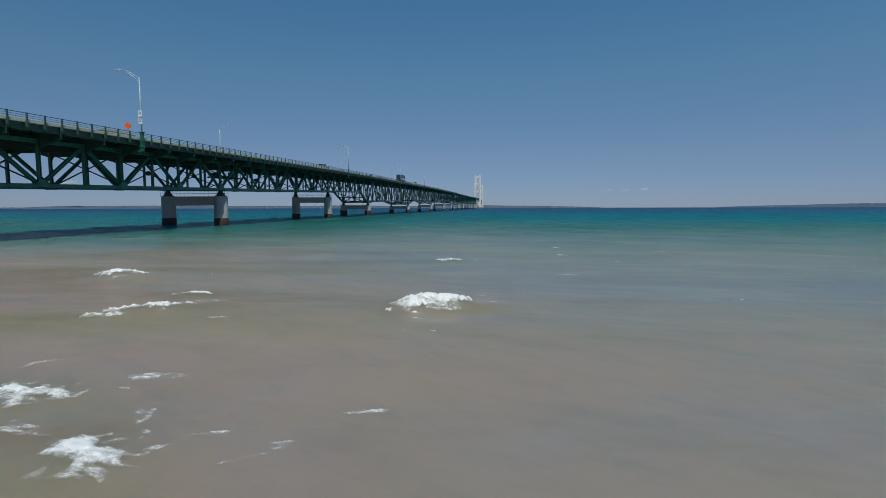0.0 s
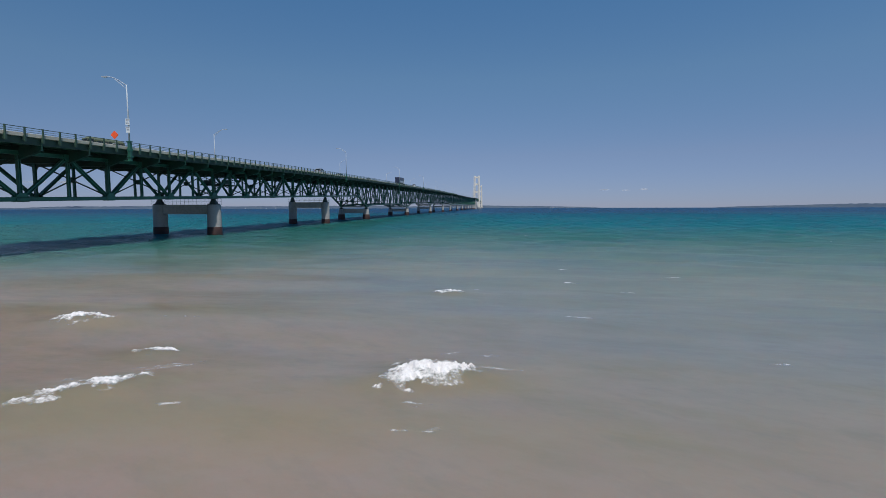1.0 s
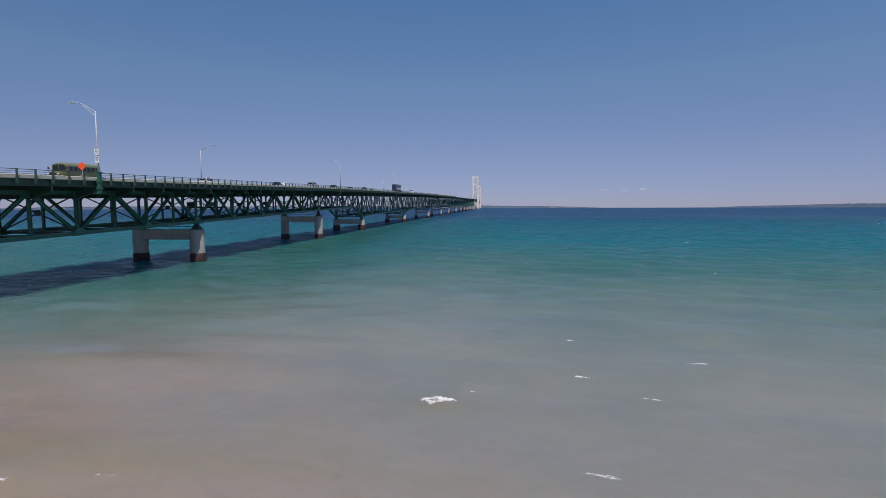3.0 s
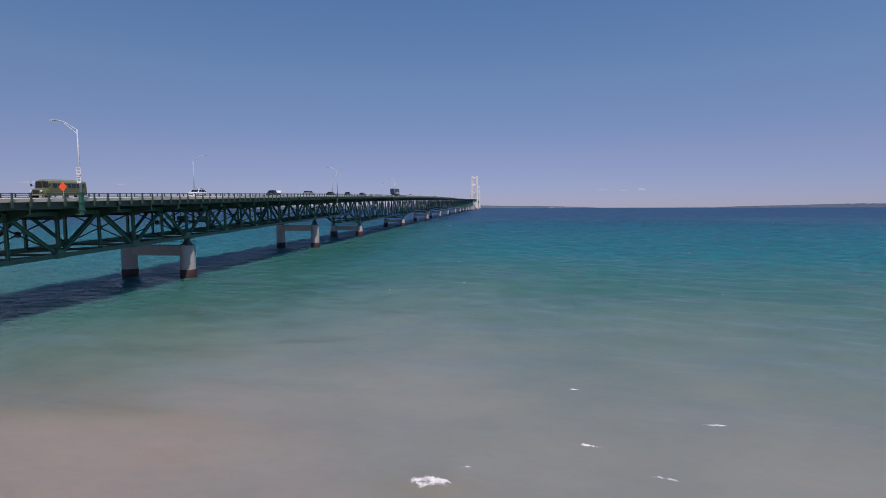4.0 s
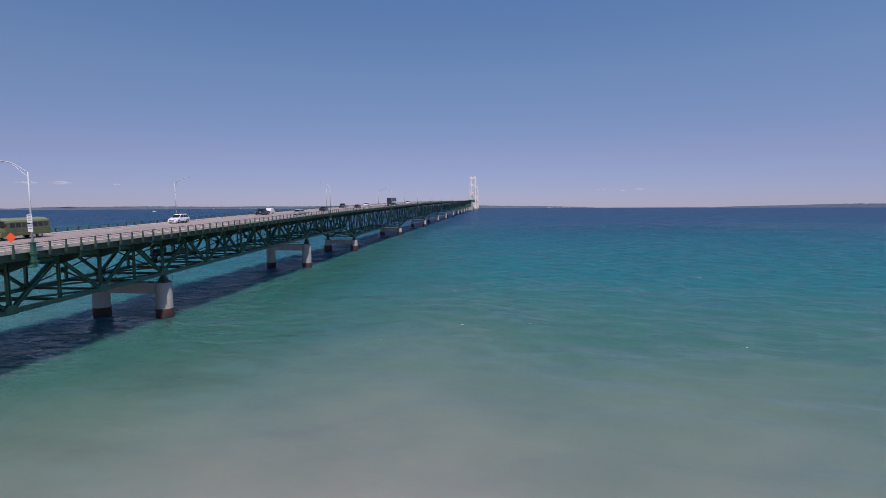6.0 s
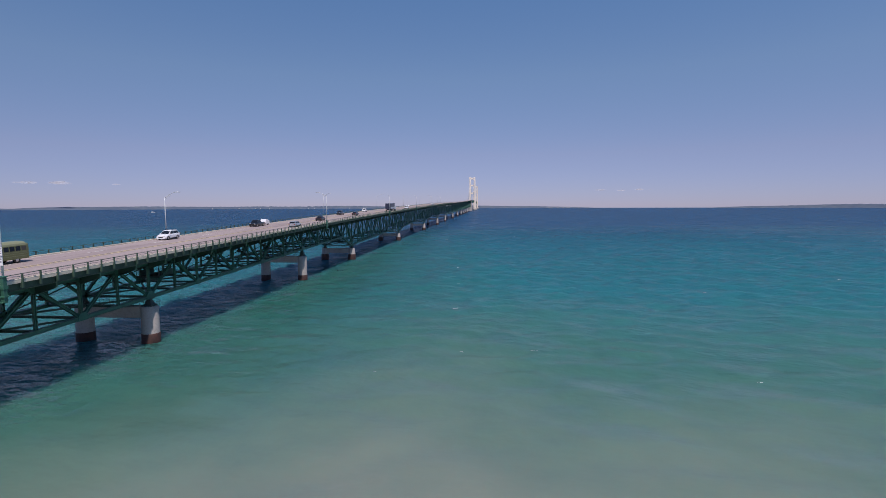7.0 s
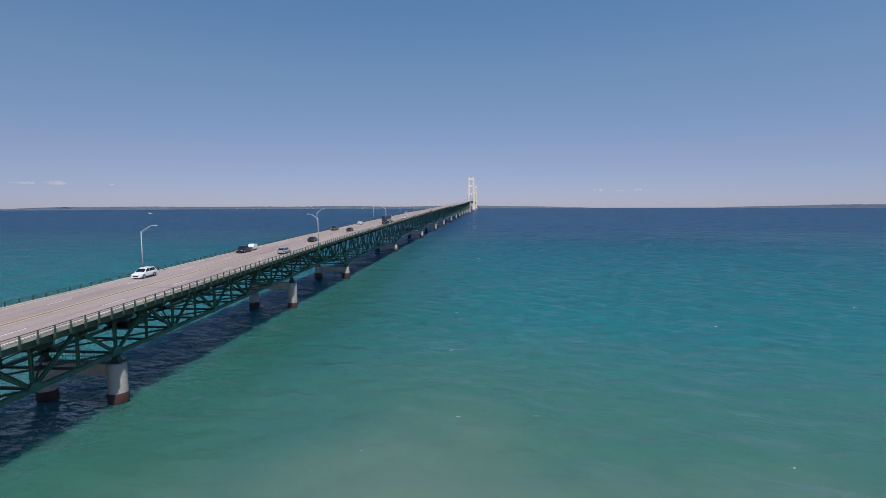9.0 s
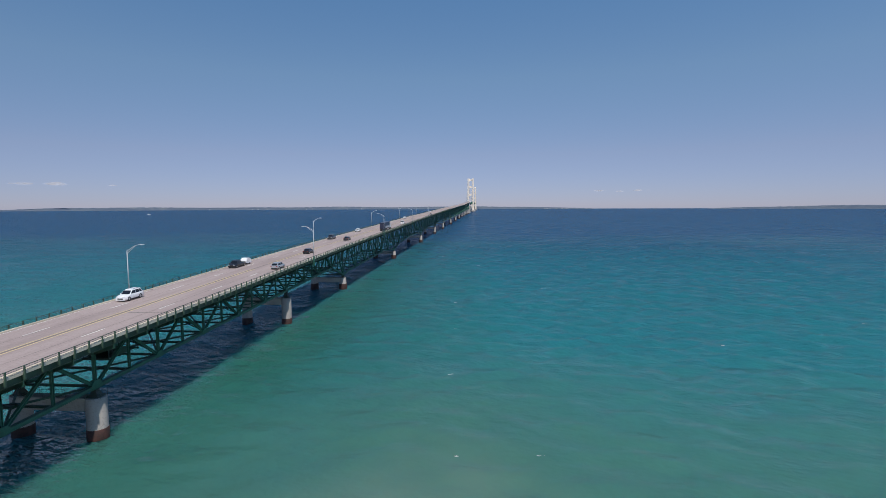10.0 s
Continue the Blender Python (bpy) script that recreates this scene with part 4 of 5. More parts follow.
def build_car(label, category, mat, where, L=4.75, W=1.82, H=1.68, hood=1.05, hood_z=1.02, boot=0.12, boot_z=1.05, screen=0.75, back=0.35, wheel=0.35, bed=False, rails=False):
    """A car that drives towards +y of its own frame; where = (x, y, heading in degrees)."""
    x, y, turn = where
    slope = math.degrees(math.atan(road_z(y + 0.5) - road_z(y - 0.5)))
    car = holder("car", label, category, "vehicles on the bridge")
    car.matrix_basis = pose(x, y, road_z(y), 0, 0, turn) @ pose(0, 0, 0, slope if abs(turn) < 90 else -slope, 0, 0)
    h, f, r = W / 2, L / 2, -L / 2
    belt = hood_z - 0.04
    a, b = f - hood, r + boot  # front and rear foot of the cabin
    bm = bmesh.new()
    loft(bm, [(r, h * 0.88, h * 0.9, h * 0.86, 0.42, 0.75, boot_z - 0.06), (r + 0.12, h * 0.97, h * 0.98, h * 0.93, 0.26, 0.8, boot_z), (r + L * 0.3, h, h, h * 0.95, 0.2, 0.85, belt + 0.04),
              (a - 0.2, h, h, h * 0.95, 0.2, 0.85, belt + 0.05), (a + 0.1, h, h, h * 0.93, 0.2, 0.8, hood_z), (f - 0.35, h * 0.97, h * 0.97, h * 0.85, 0.22, 0.7, hood_z - 0.12), (f, h * 0.84, h * 0.85, h * 0.76, 0.34, 0.58, hood_z - 0.3)])
    part("body", bm, mat, car)
    c0 = b if not bed else a - screen - 1.75
    top = [(c0 + back, H), (a - screen, H)]
    ww, wr = h * 0.93, h * 0.74
    bm = bmesh.new()
    sect = [(c0, belt), (c0 + back, H - 0.06), (c0 + back + 0.15, H), (a - screen - 0.15, H), (a - screen, H - 0.05), (a, belt)]
    def width(z):
        return ww + (wr - ww) * max(0, (z - belt)) / (H - belt)
    rings = [[bm.verts.new((s * width(z), yy, z)) for yy, z in sect] for s in (-1, 1)]
    n = len(sect)
    bm.faces.new(rings[0]), bm.faces.new(rings[1][::-1])
    for k in range(n):
        j = (k + 1) % n
        bm.faces.new((rings[0][k], rings[1][k], rings[1][j], rings[0][j]))
    bmesh.ops.bevel(bm, geom=[e for e in bm.edges if e.verts[0].co.z > belt + 0.1 and e.verts[1].co.z > belt + 0.1], offset=0.05, segments=2, affect="EDGES")
    cabin = part("cabin", bm, mat, car)
    lo, hi = belt + 0.07, H - 0.13
    def along(t, front):
        p, q = ((a, belt), (a - screen, H)) if front else ((c0, belt), (c0 + back, H))
        return p[0] + (q[0] - p[0]) * t
    t0, t1 = (lo - belt) / (H - belt), (hi - belt) / (H - belt)
    for nm, front in (("windscreen", True), ("rear_window", False)):
        bm = bmesh.new()
        y0, y1 = along(t0, front), along(t1, front)
        quad_plate(bm, [(-width(lo) * 0.9, y0, lo), (width(lo) * 0.9, y0, lo), (width(hi) * 0.88, y1, hi), (-width(hi) * 0.88, y1, hi)], (0, H - belt, screen) if front else (0, -(H - belt), back))
        part(nm, bm, GLASS, cabin, "dark tinted glass")
    fy0, fy1, by0, by1 = along(t0, True) - 0.18, along(t1, True) - 0.1, along(t0, False) + 0.16, along(t1, False) + 0.12
    cuts = [0.0, 0.5, 1.0] if L < 4.6 or bed else [0.0, 0.22, 0.6, 1.0]
    for sx in (-1, 1):
        for u, v in zip(cuts, cuts[1:]):
            g = 0.03
            p0, p1 = by0 + (fy0 - by0) * u + g, by0 + (fy0 - by0) * v - g
            q0, q1 = by1 + (fy1 - by1) * u + g, by1 + (fy1 - by1) * v - g
            bm = bmesh.new()
            pts = [(sx * width(lo), p0, lo), (sx * width(lo), p1, lo), (sx * width(hi), q1, hi), (sx * width(hi), q0, hi)]
            quad_plate(bm, pts if sx > 0 else pts[::-1], (sx, 0, 0.2))
            part("side_window", bm, GLASS, cabin, "dark tinted glass")
        bm = bmesh.new()
        add_box(bm, (sx * h * 0.98 - 0.09, a - 0.35, belt + 0.02), (sx * h * 0.98 + 0.09, a - 0.22, belt + 0.17))
        bmesh.ops.bevel(bm, geom=bm.edges[:], offset=0.03, segments=1, affect="EDGES")
        part("door_mirror", bm, mat, car)
        bm = bmesh.new()
        add_box(bm, (sx * h * 0.62 - 0.2, f - 0.26, hood_z - 0.36), (sx * h * 0.62 + 0.17, f - 0.0, hood_z - 0.2))
        bmesh.ops.bevel(bm, geom=bm.edges[:], offset=0.03, segments=1, affect="EDGES")
        part("headlight", bm, LENS_CLEAR, car, "clear headlight")
        bm = bmesh.new()
        add_box(bm, (sx * h * 0.78 - 0.12, r - 0.015, boot_z - 0.3), (sx * h * 0.78 + 0.12, r + 0.14, boot_z - 0.08))
        part("tail_light", bm, LENS_RED, car, "red tail light")
    bm = bmesh.new()
    add_box(bm, (-h * 0.5, f - 0.03, 0.42), (h * 0.5, f + 0.012, 0.62))
    part("grille", bm, RUBBER, car, "black grille")
    for yy, nm in ((f - 0.05, "front_bumper"), (r - 0.02, "rear_bumper")):
        bm = bmesh.new()
        add_box(bm, (-h * 0.84, yy, 0.26), (h * 0.84, yy + 0.07, 0.42))
        bmesh.ops.bevel(bm, geom=bm.edges[:], offset=0.02, segments=1, affect="EDGES")
        part(nm, bm, RUBBER if nm[0] == "r" else mat, car)
    for sx in (-1, 1):
        # dark sill and arch trim under the doors
        bm = bmesh.new()
        add_box(bm, (sx * h * 0.985 - 0.03, r + 1.4, 0.2), (sx * h * 0.985 + 0.03, f - 1.4, 0.36))
        part("sill_trim", bm, RUBBER, car, "black plastic sill trim")
        if rails:
            bm = bmesh.new()
            add_tube(bm, [(sx * wr * 0.86, c0 + back + 0.2, H - 0.01), (sx * wr * 0.86, c0 + back + 0.3, H + 0.06), (sx * wr * 0.86, a - screen - 0.4, H + 0.06), (sx * wr * 0.86, a - screen - 0.3, H - 0.01)], 0.025, 6)
            part("roof_rail", bm, RUBBER, car, "black roof rail")
    if rails:
        bm = bmesh.new()
        add_box(bm, (-wr * 0.92, c0 + back - 0.28, H - 0.09), (wr * 0.92, c0 + back + 0.1, H - 0.02))
        part("spoiler", bm, mat, car)
    if bed:
        bm = bmesh.new()
        add_box(bm, (-h * 0.86, r + 0.08, boot_z + 0.004), (h * 0.86, c0 - 0.06, boot_z + 0.012))
        part("bed_cover", bm, RUBBER, car, "black bed cover")
    add_wheels(car, h + 0.01, (f - 0.92, r + 0.95), wheel)
    return car


NEAR_IN, NEAR_OUT, FAR_IN, FAR_OUT = 2.1, 5.6, -2.1, -5.6
build_car("white sport utility car with dark windows driving on the bridge", "car", CAR_WHITE, (FAR_OUT, 21.5, 180), 4.65, 1.88, 1.74, 1.1, 1.08, 0.12, 1.14, 1.0, 0.62, 0.4, rails=True)
build_car("black pickup truck towing a small white camper", "pickup truck", CAR_BLACK, (FAR_OUT, 59, 180), 5.5, 1.92, 1.72, 1.2, 1.05, 1.9, 1.0, 0.65, 0.3, 0.39, True)
build_car("silver hatchback car on the grey roadway", "car", CAR_SILVER, (NEAR_OUT, 57, 0), 4.6, 1.8, 1.55, 1.05, 0.95, 0.15, 1.0, 0.85, 0.6)
build_car("black saloon car on the grey roadway", "car", CAR_BLACK, (NEAR_IN, 88, 0), 4.85, 1.82, 1.45, 1.15, 0.95, 0.75, 1.0, 0.85, 0.75)
build_car("dark red-black saloon car far along the bridge", "car", CAR_DARK, (NEAR_IN, 132, 0), 4.85, 1.82, 1.48, 1.15, 0.95, 0.7, 1.0, 0.85, 0.75)
build_car("dark pickup truck with a light load far along the bridge", "pickup truck", CAR_DARK, (FAR_OUT, 137, 180), 5.6, 1.95, 1.85, 1.2, 1.15, 1.9, 1.1, 0.65, 0.3, 0.39, True)
build_car("white van far along the bridge", "van", CAR_WHITE, (NEAR_OUT, 247, 0), 5.4, 2.0, 2.1, 0.8, 1.2, 0.1, 1.3, 0.6, 0.15)
build_car("white car far along the bridge", "car", CAR_WHITE, (FAR_OUT, 180, 180), 4.8, 1.84, 1.6, 1.05, 1.0, 0.2, 1.05, 0.85, 0.5)
build_car("dark car far along the bridge", "car", CAR_DARK, (FAR_IN, 240, 180), 4.8, 1.84, 1.5, 1.05, 1.0, 0.5, 1.05, 0.85, 0.6)
build_car("white car very far along the bridge", "car", CAR_WHITE, (FAR_OUT, 330, 180), 4.8, 1.84, 1.6, 1.05, 1.0, 0.2, 1.05, 0.85, 0.5)
build_car("pale car very far along the bridge", "car", CAR_SILVER, (NEAR_OUT, 420, 0), 4.8, 1.84, 1.6, 1.05, 1.0, 0.2, 1.05, 0.85, 0.5)
build_car("white car near the far tower end of the approach", "car", CAR_WHITE, (FAR_OUT, 520, 180), 4.8, 1.84, 1.6, 1.05, 1.0, 0.2, 1.05, 0.85, 0.5)


def build_teardrop(y):
    t = holder("teardrop_trailer", "small white teardrop camper trailer behind a pickup", "trailer", "vehicles on the bridge", (FAR_OUT, y, road_z(y)))
    t.scale = (0.8, 0.8, 0.8)
    out = [(-1.5, 0.45), (1.55, 0.45), (1.9, 0.75), (2.0, 1.15), (1.75, 1.65), (1.2, 1.98), (0.5, 2.1), (-0.3, 2.02), (-1.0, 1.75), (-1.45, 1.3), (-1.6, 0.8)]
    bm = bmesh.new()
    add_plate(bm, [(-a, z) for a, z in out], -1.0, 1.0)
    bmesh.ops.bevel(bm, geom=[e for e in bm.edges if abs(e.verts[0].co.x - e.verts[1].co.x) < 0.01], offset=0.1, segments=2, affect="EDGES")
    body = part("shell", bm, CAR_WHITE, t)
    for sx in (-1, 1):
        bm = bmesh.new()
        bmesh.ops.create_circle(bm, cap_ends=True, segments=18, radius=0.3, matrix=pose(sx * 0.958, -0.2, 1.35, 0, 90, 0))
        bmesh.ops.solidify(bm, geom=bm.faces[:], thickness=0.012)
        part("porthole", bm, GLASS, body, "round dark window")
    bm = bmesh.new()
    add_tube(bm, [(0, -1.5, 0.5), (0, -2.7, 0.5)], 0.05, 6)
    part("drawbar", bm, RUBBER, t, "black steel drawbar")
    add_wheels(t, 1.0, (0.2,), 0.33)


build_teardrop(64.0)


def build_bus(x, y):
    """An old bonneted bus; it drives towards -y."""
    slope = math.degrees(math.atan(road_z(y + 0.5) - road_z(y - 0.5)))
    bus = holder("bus", "old olive green snub-nosed bus with a pale rounded roof", "bus", "vehicles on the bridge")
    bus.matrix_basis = pose(x, y, road_z(y), 0, 0, 180) @ pose(0, 0, 0, -slope, 0, 0) @ Matrix.Scale(0.9, 4)
    h, L = 1.2, 8.2
    f, r = L / 2, -L / 2
    nose = f - 1.15

    def ring(bm, y, sc=1.0, low=0.55):
        half = [(h * 0.98 * sc, low), (h * sc, low + 0.2), (h * sc, 1.6), (h * sc * 0.97, 2.45)]
        pts = half + [(-a, z) for a, z in reversed(half)]
        return [bm.verts.new((a, y, z)) for a, z in pts]

    def skin(bm, rings):
        n = len(rings[0])
        for a, b in zip(rings, rings[1:]):
            for k in range(n):
                bm.faces.new((a[k], a[(k + 1) % n], b[(k + 1) % n], b[k])).smooth = False
        bm.faces.new(rings[0]), bm.faces.new(rings[-1][::-1])
    bm = bmesh.new()
    skin(bm, [ring(bm, r, 0.95), ring(bm, r + 0.15), ring(bm, nose - 0.1), ring(bm, nose, 0.97)])
    body = part("body", bm, BUS_OLIVE, bus)
    bm = bmesh.new()
    rings = []
    for yy, sc, zt in ((r + 0.02, 0.93, 2.78), (r + 0.35, 1, 2.98), (nose - 0.5, 1, 3.0), (nose - 0.02, 0.95, 2.85)):
        pts = [(h * 0.975 * sc, 2.45), (h * 0.93 * sc, 2.7), (h * 0.72 * sc, zt - 0.1), (h * 0.35 * sc, zt), (-h * 0.35 * sc, zt), (-h * 0.72 * sc, zt - 0.1), (-h * 0.93 * sc, 2.7), (-h * 0.975 * sc, 2.45)]
        rings.append([bm.verts.new((a, yy, z)) for a, z in pts])
    skin(bm, rings)
    part("roof", bm, BUS_PALE, bus, "pale green rounded roof")
    bm = bmesh.new()
    rings = []
    for yy, w, zt in ((nose - 0.05, 1.05, 1.7), (f - 0.5, 0.98, 1.62), (f - 0.1, 0.85, 1.48), (f, 0.78, 1.38)):
        pts = [(w, 0.6), (w, 1.2), (w * 0.8, zt - 0.08), (w * 0.5, zt), (-w * 0.5, zt), (-w * 0.8, zt - 0.08), (-w, 1.2), (-w, 0.6)]
        rings.append([bm.verts.new((a, yy, z)) for a, z in pts])
    skin(bm, rings)
    part("bonnet", bm, BUS_OLIVE, bus)
    bm = bmesh.new()
    add_box(bm, (-0.5, f - 0.01, 0.75), (0.5, f + 0.03, 1.3))
    part("grille", bm, RUBBER, bus, "dark grille")
    bm = bmesh.new()
    add_box(bm, (-1.1, f + 0.03, 0.5), (1.1, f + 0.13, 0.74))
    part("bumper", bm, BUS_PALE, bus)
    for sx in (-1, 1):
        bm = bmesh.new()
        quad_plate(bm, [(sx * 0.06, nose, 1.72), (sx * 1.08, nose, 1.72), (sx * 1.0, nose, 2.62), (sx * 0.06, nose, 2.68)][::sx], (0, 1, 0))
        part("windscreen", bm, GLASS, body, "dark glass")
        bm = bmesh.new()
        vs = add_box(bm, (sx * 1.0 - 0.22, f - 1.5, 0.5), (sx * 1.0 + 0.22, f - 0.2, 1.15))
        for v in vs[4:]:
            v.co.y = (v.co.y - f + 0.85) * 0.55 + f - 0.85
        part("mudguard", bm, BUS_OLIVE, bus)
        bm = bmesh.new()
        add_tube(bm, [(sx * 0.82, f - 0.15, 1.2), (sx * 0.82, f + 0.02, 1.2)], 0.13, 12)
        part("headlight", bm, LENS_CLEAR, bus, "clear headlight")
        for k in range(7):
            y0 = r + 0.45 + k * 0.88
            bm = bmesh.new()
            quad_plate(bm, [(sx * h * 0.992, y0, 1.72), (sx * h * 0.992, y0 + 0.7, 1.72), (sx * h * 0.975, y0 + 0.7, 2.34), (sx * h * 0.975, y0, 2.34)][::sx], (sx, 0, 0.02), 0.02)
            part("side_window", bm, GLASS if k % 4 else CURTAIN, body, "dark side window")
        bm = bmesh.new()
        for zz in (0.95, 1.25, 1.5):
            add_box(bm, (sx * 1.205 - 0.012, r + 0.2, zz), (sx * 1.205 + 0.012, nose - 0.1, zz + 0.05))
        part("rub_rails", bm, BUS_PALE, body, "pale rub rails")
        bm = bmesh.new()
        add_tube(bm, [(sx * 1.05, nose + 0.1, 1.9), (sx * 1.5, nose + 0.3, 2.1)], 0.02, 5)
        add_box(bm, (sx * 1.5 - 0.1, nose + 0.28, 1.9), (sx * 1.5 + 0.1, nose + 0.33, 2.3))
        part("mirror", bm, RUBBER, bus)
    add_wheels(bus, 1.17, (f - 0.9, r + 1.9), 0.48, 0.3)


build_bus(FAR_OUT + 0.4, -13.0)


def build_truck(x, y):
    slope = math.degrees(math.atan(road_z(y + 0.5) - road_z(y - 0.5)))
    t = holder("lorry", "articulated lorry with a navy box trailer and pale side panel", "truck", "vehicles on the bridge")
    t.matrix_basis = pose(x, y, road_z(y)) @ pose(0, 0, 0, slope, 0, 0)
    bm = bmesh.new()
    add_box(bm, (-1.28, -8, 1.15), (1.28, 5.4, 4.1))
    bmesh.ops.bevel(bm, geom=bm.edges[:], offset=0.05, segments=1, affect="EDGES")
    box = part("trailer_box", bm, NAVY, t)
    for sx in (-1, 1):
        bm = bmesh.new()
        add_box(bm, (sx * 1.287 - 0.008, -6.5, 1.35), (sx * 1.287 + 0.008, 5.2, 2.3))
        part("side_panel", bm, TRAILER_GREY, box, "pale grey side panel")
    bm = bmesh.new()
    add_box(bm, (-1.15, -8.01, 1.3), (1.15, -7.985, 3.9))
    part("rear_doors", bm, NAVY, box)
    bm = bmesh.new()
    vs = add_box(bm, (-1.22, 5.9, 0.9), (1.22, 8.0, 3.7))
    for v in vs[4:]:
        if v.co.y > 7:
            v.co.y -= 0.5
    bmesh.ops.bevel(bm, geom=bm.edges[:], offset=0.08, segments=2, affect="EDGES")
    part("cab", bm, CAR_WHITE, t, "white cab")
    bm = bmesh.new()
    add_box(bm, (-1.0, 7.7, 0.8), (1.0, 9.4, 2.0))
    bmesh.ops.bevel(bm, geom=bm.edges[:], offset=0.12, segments=2, affect="EDGES")
    part("bonnet", bm, CAR_WHITE, t, "white bonnet")
    bm = bmesh.new()
    add_box(bm, (-0.5, -7.8, 0.7), (0.5, 9.0, 1.14))
    part("chassis", bm, RUBBER, t)
    add_wheels(t, 1.25, (-6.6, -5.3, 6.2, 8.7), 0.5, 0.35)


build_truck(NEAR_OUT, 192)


# ---- foam of breaking waves ----
def noisy(f, X, Y):
    return np.vectorize(f)(X, Y)


def foam_mesh(X, Y, cover, lift, label):
    """A lumpy sheet of foam on the water, torn where its cover is thin."""
    Z = wave_height(X, Y) + 0.02 + lift
    keep = cover > -0.35
    ids = np.full(X.shape, -1)
    cell = keep[:-1, :-1] & keep[1:, :-1] & keep[:-1, 1:] & keep[1:, 1:]
    used = np.zeros(X.shape, bool)
    for a, b in ((slice(None, -1), slice(None, -1)), (slice(1, None), slice(None, -1)), (slice(None, -1), slice(1, None)), (slice(1, None), slice(1, None))):
        used[a, b] |= cell
    if not cell.any():
        return
    ids[used] = np.arange(used.sum())
    faces = np.stack([ids[:-1, :-1][cell], ids[:-1, 1:][cell], ids[1:, 1:][cell], ids[1:, :-1][cell]], 1)
    me = bpy.data.meshes.new("foam")
    me.from_pydata(np.stack([X[used], Y[used], Z[used]], 1).tolist(), [], faces.tolist())
    me.polygons.foreach_set("use_smooth", [True] * len(faces))
    me.attributes.new("cover", "FLOAT", "POINT").data.foreach_set("value", np.clip(cover[used], -0.4, 1.2).tolist())
    me.materials.append(FOAM)
    tagged(new("foam", me), label, "foam", "wave foam", "stuff")


def breaker_foam(breaker, seed, thick=1.0, cell=0.03, reach=1.1, trail=1.6):
    """Foam that tumbles down the front of a crest; it ends raggedly at the toe and trails off in streaks behind."""
    cx, cy, length, turn, height = breaker
    n, m = int(length * 1.5 / cell), int((reach + trail + 0.6) / cell)
    a, v = np.meshgrid(np.linspace(-length * 0.75, length * 0.75, n), np.linspace(-reach - 0.3, trail + 0.3, m))
    ca, sa = math.cos(radians(turn)), math.sin(radians(turn))
    X, Y = cx + a * ca - v * sa, cy + a * sa + v * ca
    toe = noisy(lambda p, q: noise.fractal((p * 1.3, seed * 3.1, 0), 0.9, 2.2, 4), a, v)
    tear = noisy(lambda p, q: noise.fractal((p * 1.5 + seed, q * 2.6, seed), 0.85, 2.2, 5), a, v)
    streak = noisy(lambda p, q: noise.fractal((p * 2.4 + q * 0.6 + seed, q * 0.8, 5 + seed), 0.8, 2.2, 4), a, v)
    s = a / (length * 0.5)
    along = 1 - np.abs(s + 0.18 * toe) ** 2.6
    front = reach * (0.42 + 0.22 * toe) * np.clip(1 - 0.55 * s, 0.25, 1.6)
    body = np.minimum((v + front) / 0.5, 1.0)
    back = np.where(v > 0.12, -(v - 0.12) / (trail * 0.33), 0.0)
    cover = thick * np.minimum(along * 1.2, 1) - 0.1 + np.minimum(body - 1, 0) + back + 0.85 * tear * (1 + 0.3 * (v > 0))
    veil = 0.0 + 0.95 * streak - np.abs(v - trail * 0.35) / trail * 0.9 - np.maximum(np.abs(s) - 0.9, 0) * 3
    cover = np.maximum(cover, veil - 0.25)
    lump = noisy(lambda p, q: 1 - 1.7 * abs(noise.noise((p * 4.2 + seed, q * 4.8, 7))) - 0.8 * abs(noise.noise((p * 10 + seed, q * 11, 3))) - 0.4 * abs(noise.noise((p * 23, q * 25 + seed, 1))), a, v)
    lift = np.clip(cover, 0, 1) ** 1.2 * (0.03 + height * 0.42 * np.clip(lump, -0.2, 1))
    foam_mesh(X, Y, cover, lift, "white foam tumbling down a small breaking wave")


def foam_streaks(cx, cy, length, width, turn, seed, cover=0.2, cell=0.035, label="thin torn foam streaks on sandy water"):
    """A flat veil of old foam, drawn out along the crest."""
    n, m = max(5, int(length / cell)), max(4, int(width / cell))
    a, v = np.meshgrid(np.linspace(-1, 1, n), np.linspace(-1, 1, m))
    ca, sa = math.cos(radians(turn)), math.sin(radians(turn))
    X = cx + a * length / 2 * ca - v * width / 2 * sa
    Y = cy + a * length / 2 * sa + v * width / 2 * ca
    tear = noisy(lambda p, q: noise.fractal((p * length * 0.8 + seed, q * width * 2.4, seed * 1.7), 0.8, 2.2, 5), a, v)
    c = cover + 0.8 * tear - 0.1 - 0.6 * (np.abs(a) ** 2 + np.abs(v) ** 2)
    foam_mesh(X, Y, c, np.clip(c, 0, 1) * 0.03, label)


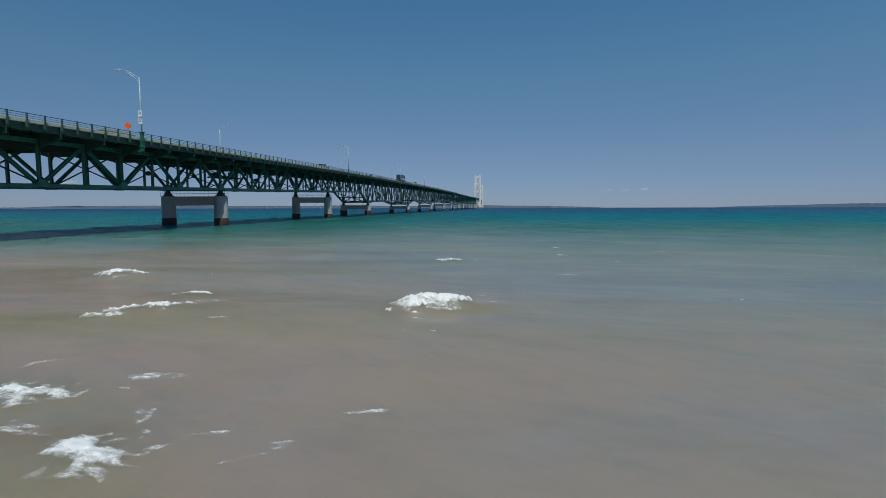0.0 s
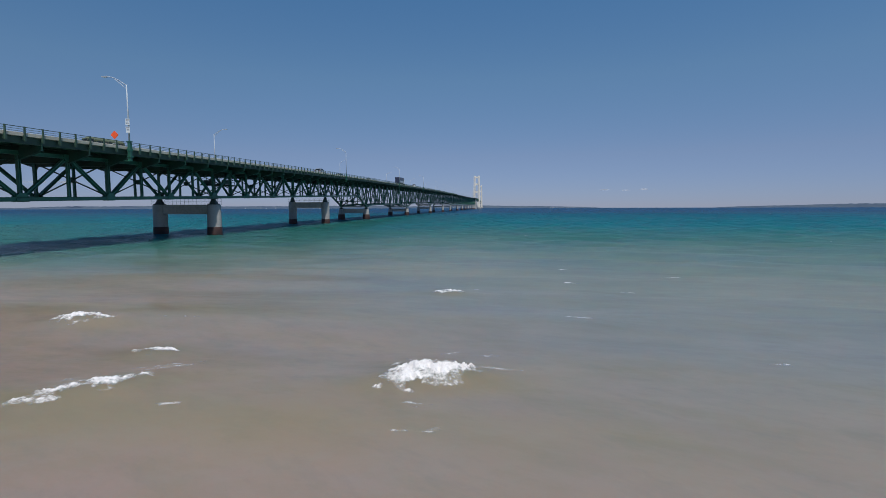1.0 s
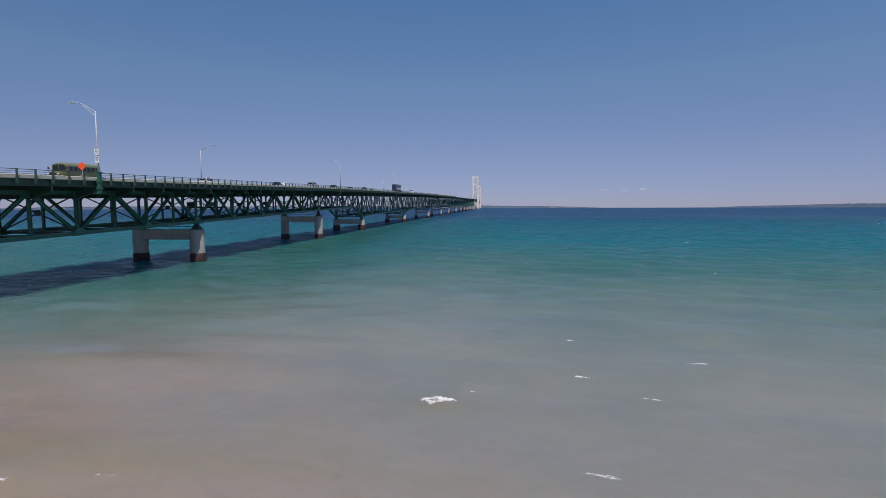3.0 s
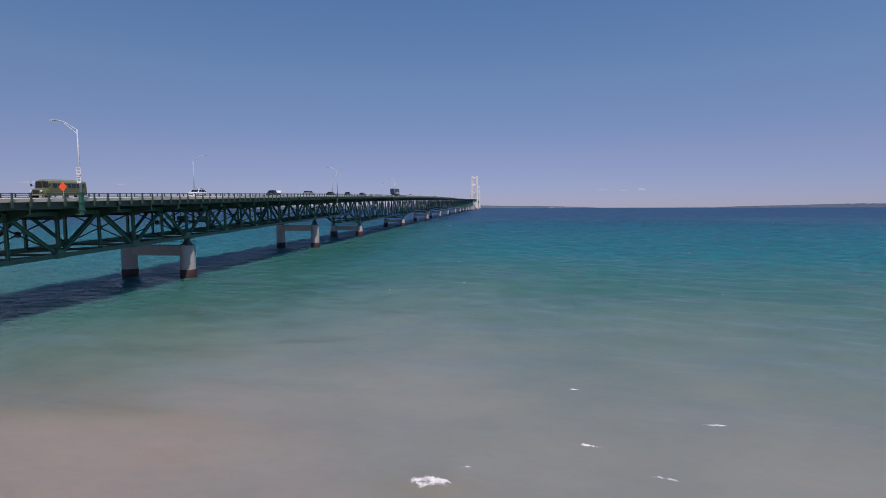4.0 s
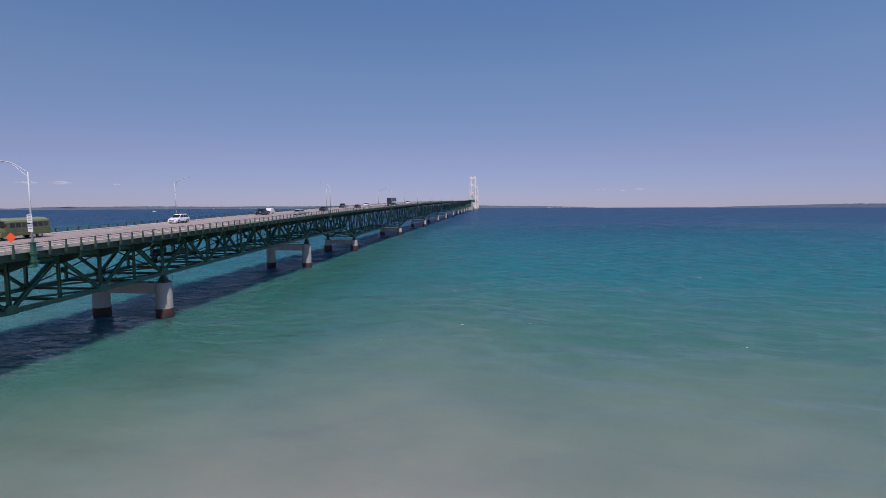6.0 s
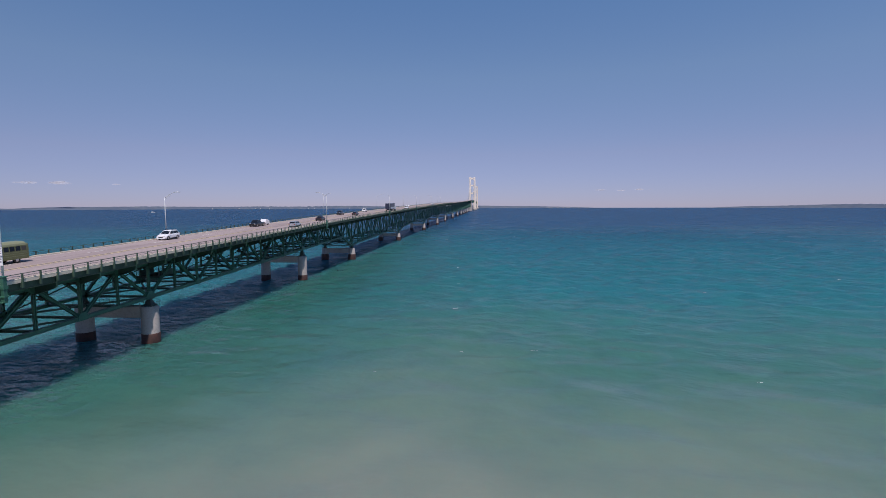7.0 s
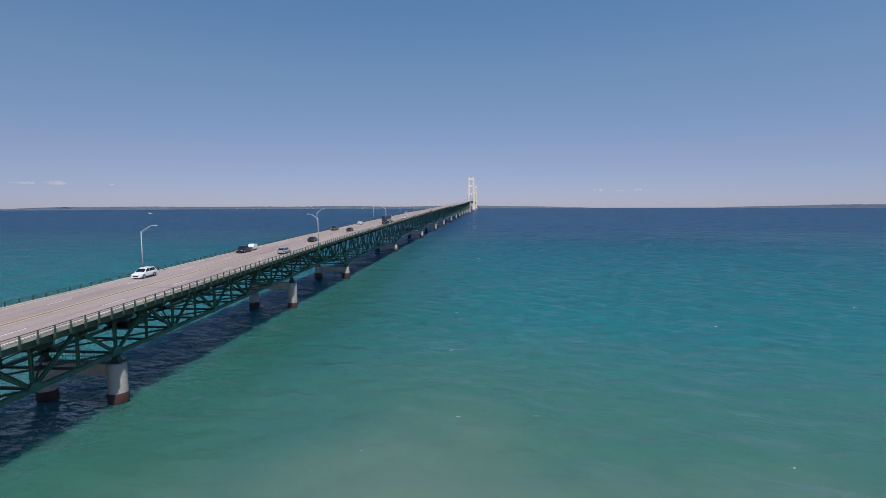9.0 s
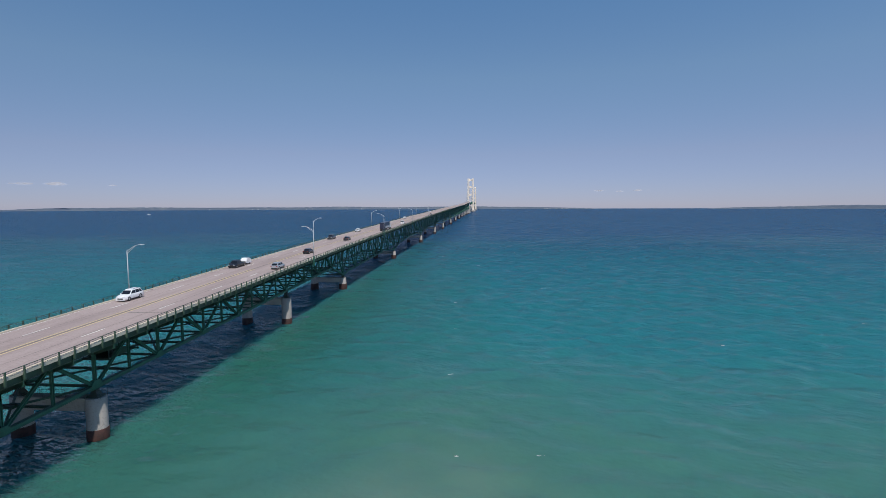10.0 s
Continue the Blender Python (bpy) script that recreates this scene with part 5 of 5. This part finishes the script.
for k, (b, thick, trail) in enumerate(zip(BREAKERS, (1.3, 0.85, 0.95, 0.9, 0.95, 0.9, 1.0), (2.2, 2.0, 0.8, 0.5, 1.2, 1.4, 0.8))):
    breaker_foam(b, 3 + k, thick, 0.03 if b[1] < -68 else 0.045, 1.25 if k == 0 else 0.95, trail)
for k, (x, y, length, width, turn) in enumerate(((54.7, -72.1, 2.0, 0.5, 8), (54.4, -70.6, 1.4, 0.5, -6), (53.2, -70.4, 1.3, 0.45, 6), (52.6, -74.9, 1.7, 0.5, -3), (53.0, -76.3, 1.3, 0.4, 5),
                                                 (44.9, -72.4, 2.6, 0.9, 38), (46.8, -75.6, 1.0, 0.5, 12), (41.2, -66.3, 2.6, 0.35, -4), (47.9, -79.7, 2.0, 1.0, 24), (47.3, -82.0, 2.2, 0.7, -20),
                                                 (49.0, -81.6, 2.2, 0.6, -48), (51.4, -82.6, 1.6, 0.5, 34), (50.6, -82.0, 1.3, 0.35, 24), (45.0, -79.2, 1.6, 0.5, 16), (53.9, -57.2, 1.4, 0.3, -6), (52.6, -81.0, 1.0, 0.3, 20))):
    foam_streaks(x, y, length, width, turn, 60 + k)
for k, (x, y, length) in enumerate(((60.4, -47.2, 1.7), (66.6, -52.2, 1.8), (59.6, -55.0, 1.2), (63.3, -71.0, 1.0), (58.4, -64.9, 1.3), (62.3, -57.5, 1.1))):
    foam_streaks(x, y, length, 0.32, -6 - 2 * k, 20 + k, 0.5, 0.04, "small whitecap on the lake")
rng = random.Random(5)
for k in range(48):
    y = -12 + 408 * rng.random() ** 1.5
    x = rng.uniform(12, 62 + (y + 100) * 0.95)
    s = 0.5 + 0.55 * rng.random() + max(0, y) * 0.004
    foam_streaks(x, y, 1.3 * s, 0.4 * s, rng.uniform(-22, 8), 140 + k, 0.55, 0.05 * s, "small whitecap on the lake")


# ---- boat and low clouds far away ----
def build_boat(bearing, d):
    a = radians(bearing)
    boat = holder("motor_boat", "small white motor boat far out on the lake", "boat", at=(54 + d * math.sin(a), -75 + d * math.cos(a), 0))
    bm = bmesh.new()
    rings = [[bm.verts.new((x, y * w, z)) for y, z in ((-1, 1.6), (-0.7, -0.3), (0.7, -0.3), (1, 1.6))] for x, w in ((-6, 1.6), (2, 1.8), (6, 0.9), (8.5, 0.05))]
    for p, q in zip(rings, rings[1:]):
        for k in range(4):
            bm.faces.new((p[k], p[(k + 1) % 4], q[(k + 1) % 4], q[k]))
    bm.faces.new(rings[0]), bm.faces.new(rings[-1][::-1])
    part("hull", bm, CAR_WHITE, boat)
    bm = bmesh.new()
    add_box(bm, (-4.5, -1.2, 1.55), (1.5, 1.2, 3.6))
    bmesh.ops.bevel(bm, geom=bm.edges[:], offset=0.3, segments=2, affect="EDGES")
    part("deckhouse", bm, CAR_WHITE, boat)


build_boat(-34.6, 2100)


# ---- low fair-weather clouds over the far shores ----
def cloud_material():
    m, n, l, b = material("glowing_thin_cloud")
    b.inputs["Base Color"].default_value = (0, 0, 0, 1)
    b.inputs["Specular IOR Level"].default_value = 0.0
    # emission stands in for the daylight that whitens the cloud
    b.inputs["Emission Color"].default_value = (0.5, 0.52, 0.62, 1)
    b.inputs["Emission Strength"].default_value = 1.0
    where = n.new("ShaderNodeNewGeometry").outputs["Position"]
    c = noise_out(n, l, 0.02, 6, 0.65, where)
    k = n.new("ShaderNodeMapRange")
    k.inputs[1].default_value, k.inputs[2].default_value, k.inputs[4].default_value = 0.42, 0.72, 0.55
    l.new(c, k.inputs[0])
    l.new(k.outputs[0], b.inputs["Alpha"])
    return m


CLOUD = cloud_material()


def build_cloud(bearing, z, width, tall, seed):
    rng = random.Random(seed)
    a = radians(bearing)
    d = 4600
    bm = bmesh.new()
    side = Vector((math.cos(a), -math.sin(a), 0))
    for k in range(9):
        t = rng.uniform(-1, 1)
        r = tall * (0.35 + 0.65 * rng.random()) * (1 - 0.6 * abs(t))
        at = Vector((54 + d * math.sin(a), -75 + d * math.cos(a), z + r * 0.4)) + side * t * width / 2
        bmesh.ops.create_icosphere(bm, subdivisions=2, radius=1, matrix=Matrix.Translation(at) @ Matrix.Diagonal((r * 3.2, r * 3.2, r, 1)))
    for f in bm.faces:
        f.smooth = True
    ob = part("backdrop", bm, CLOUD, None, "small thin white cloud low over the horizon")
    tagged(ob, category="cloud", kind="structure")


for k, (bearing, px, width, tall) in enumerate(((-44.2, 33, 130, 15), (-41.8, 33, 150, 16), (-37.6, 33, 60, 8), (13.0, 26, 90, 10), (17.2, 26, 140, 12), (15.0, 25, 60, 7))):
    build_cloud(bearing, 20 + px / 881 * 4600, width, tall, 300 + k)
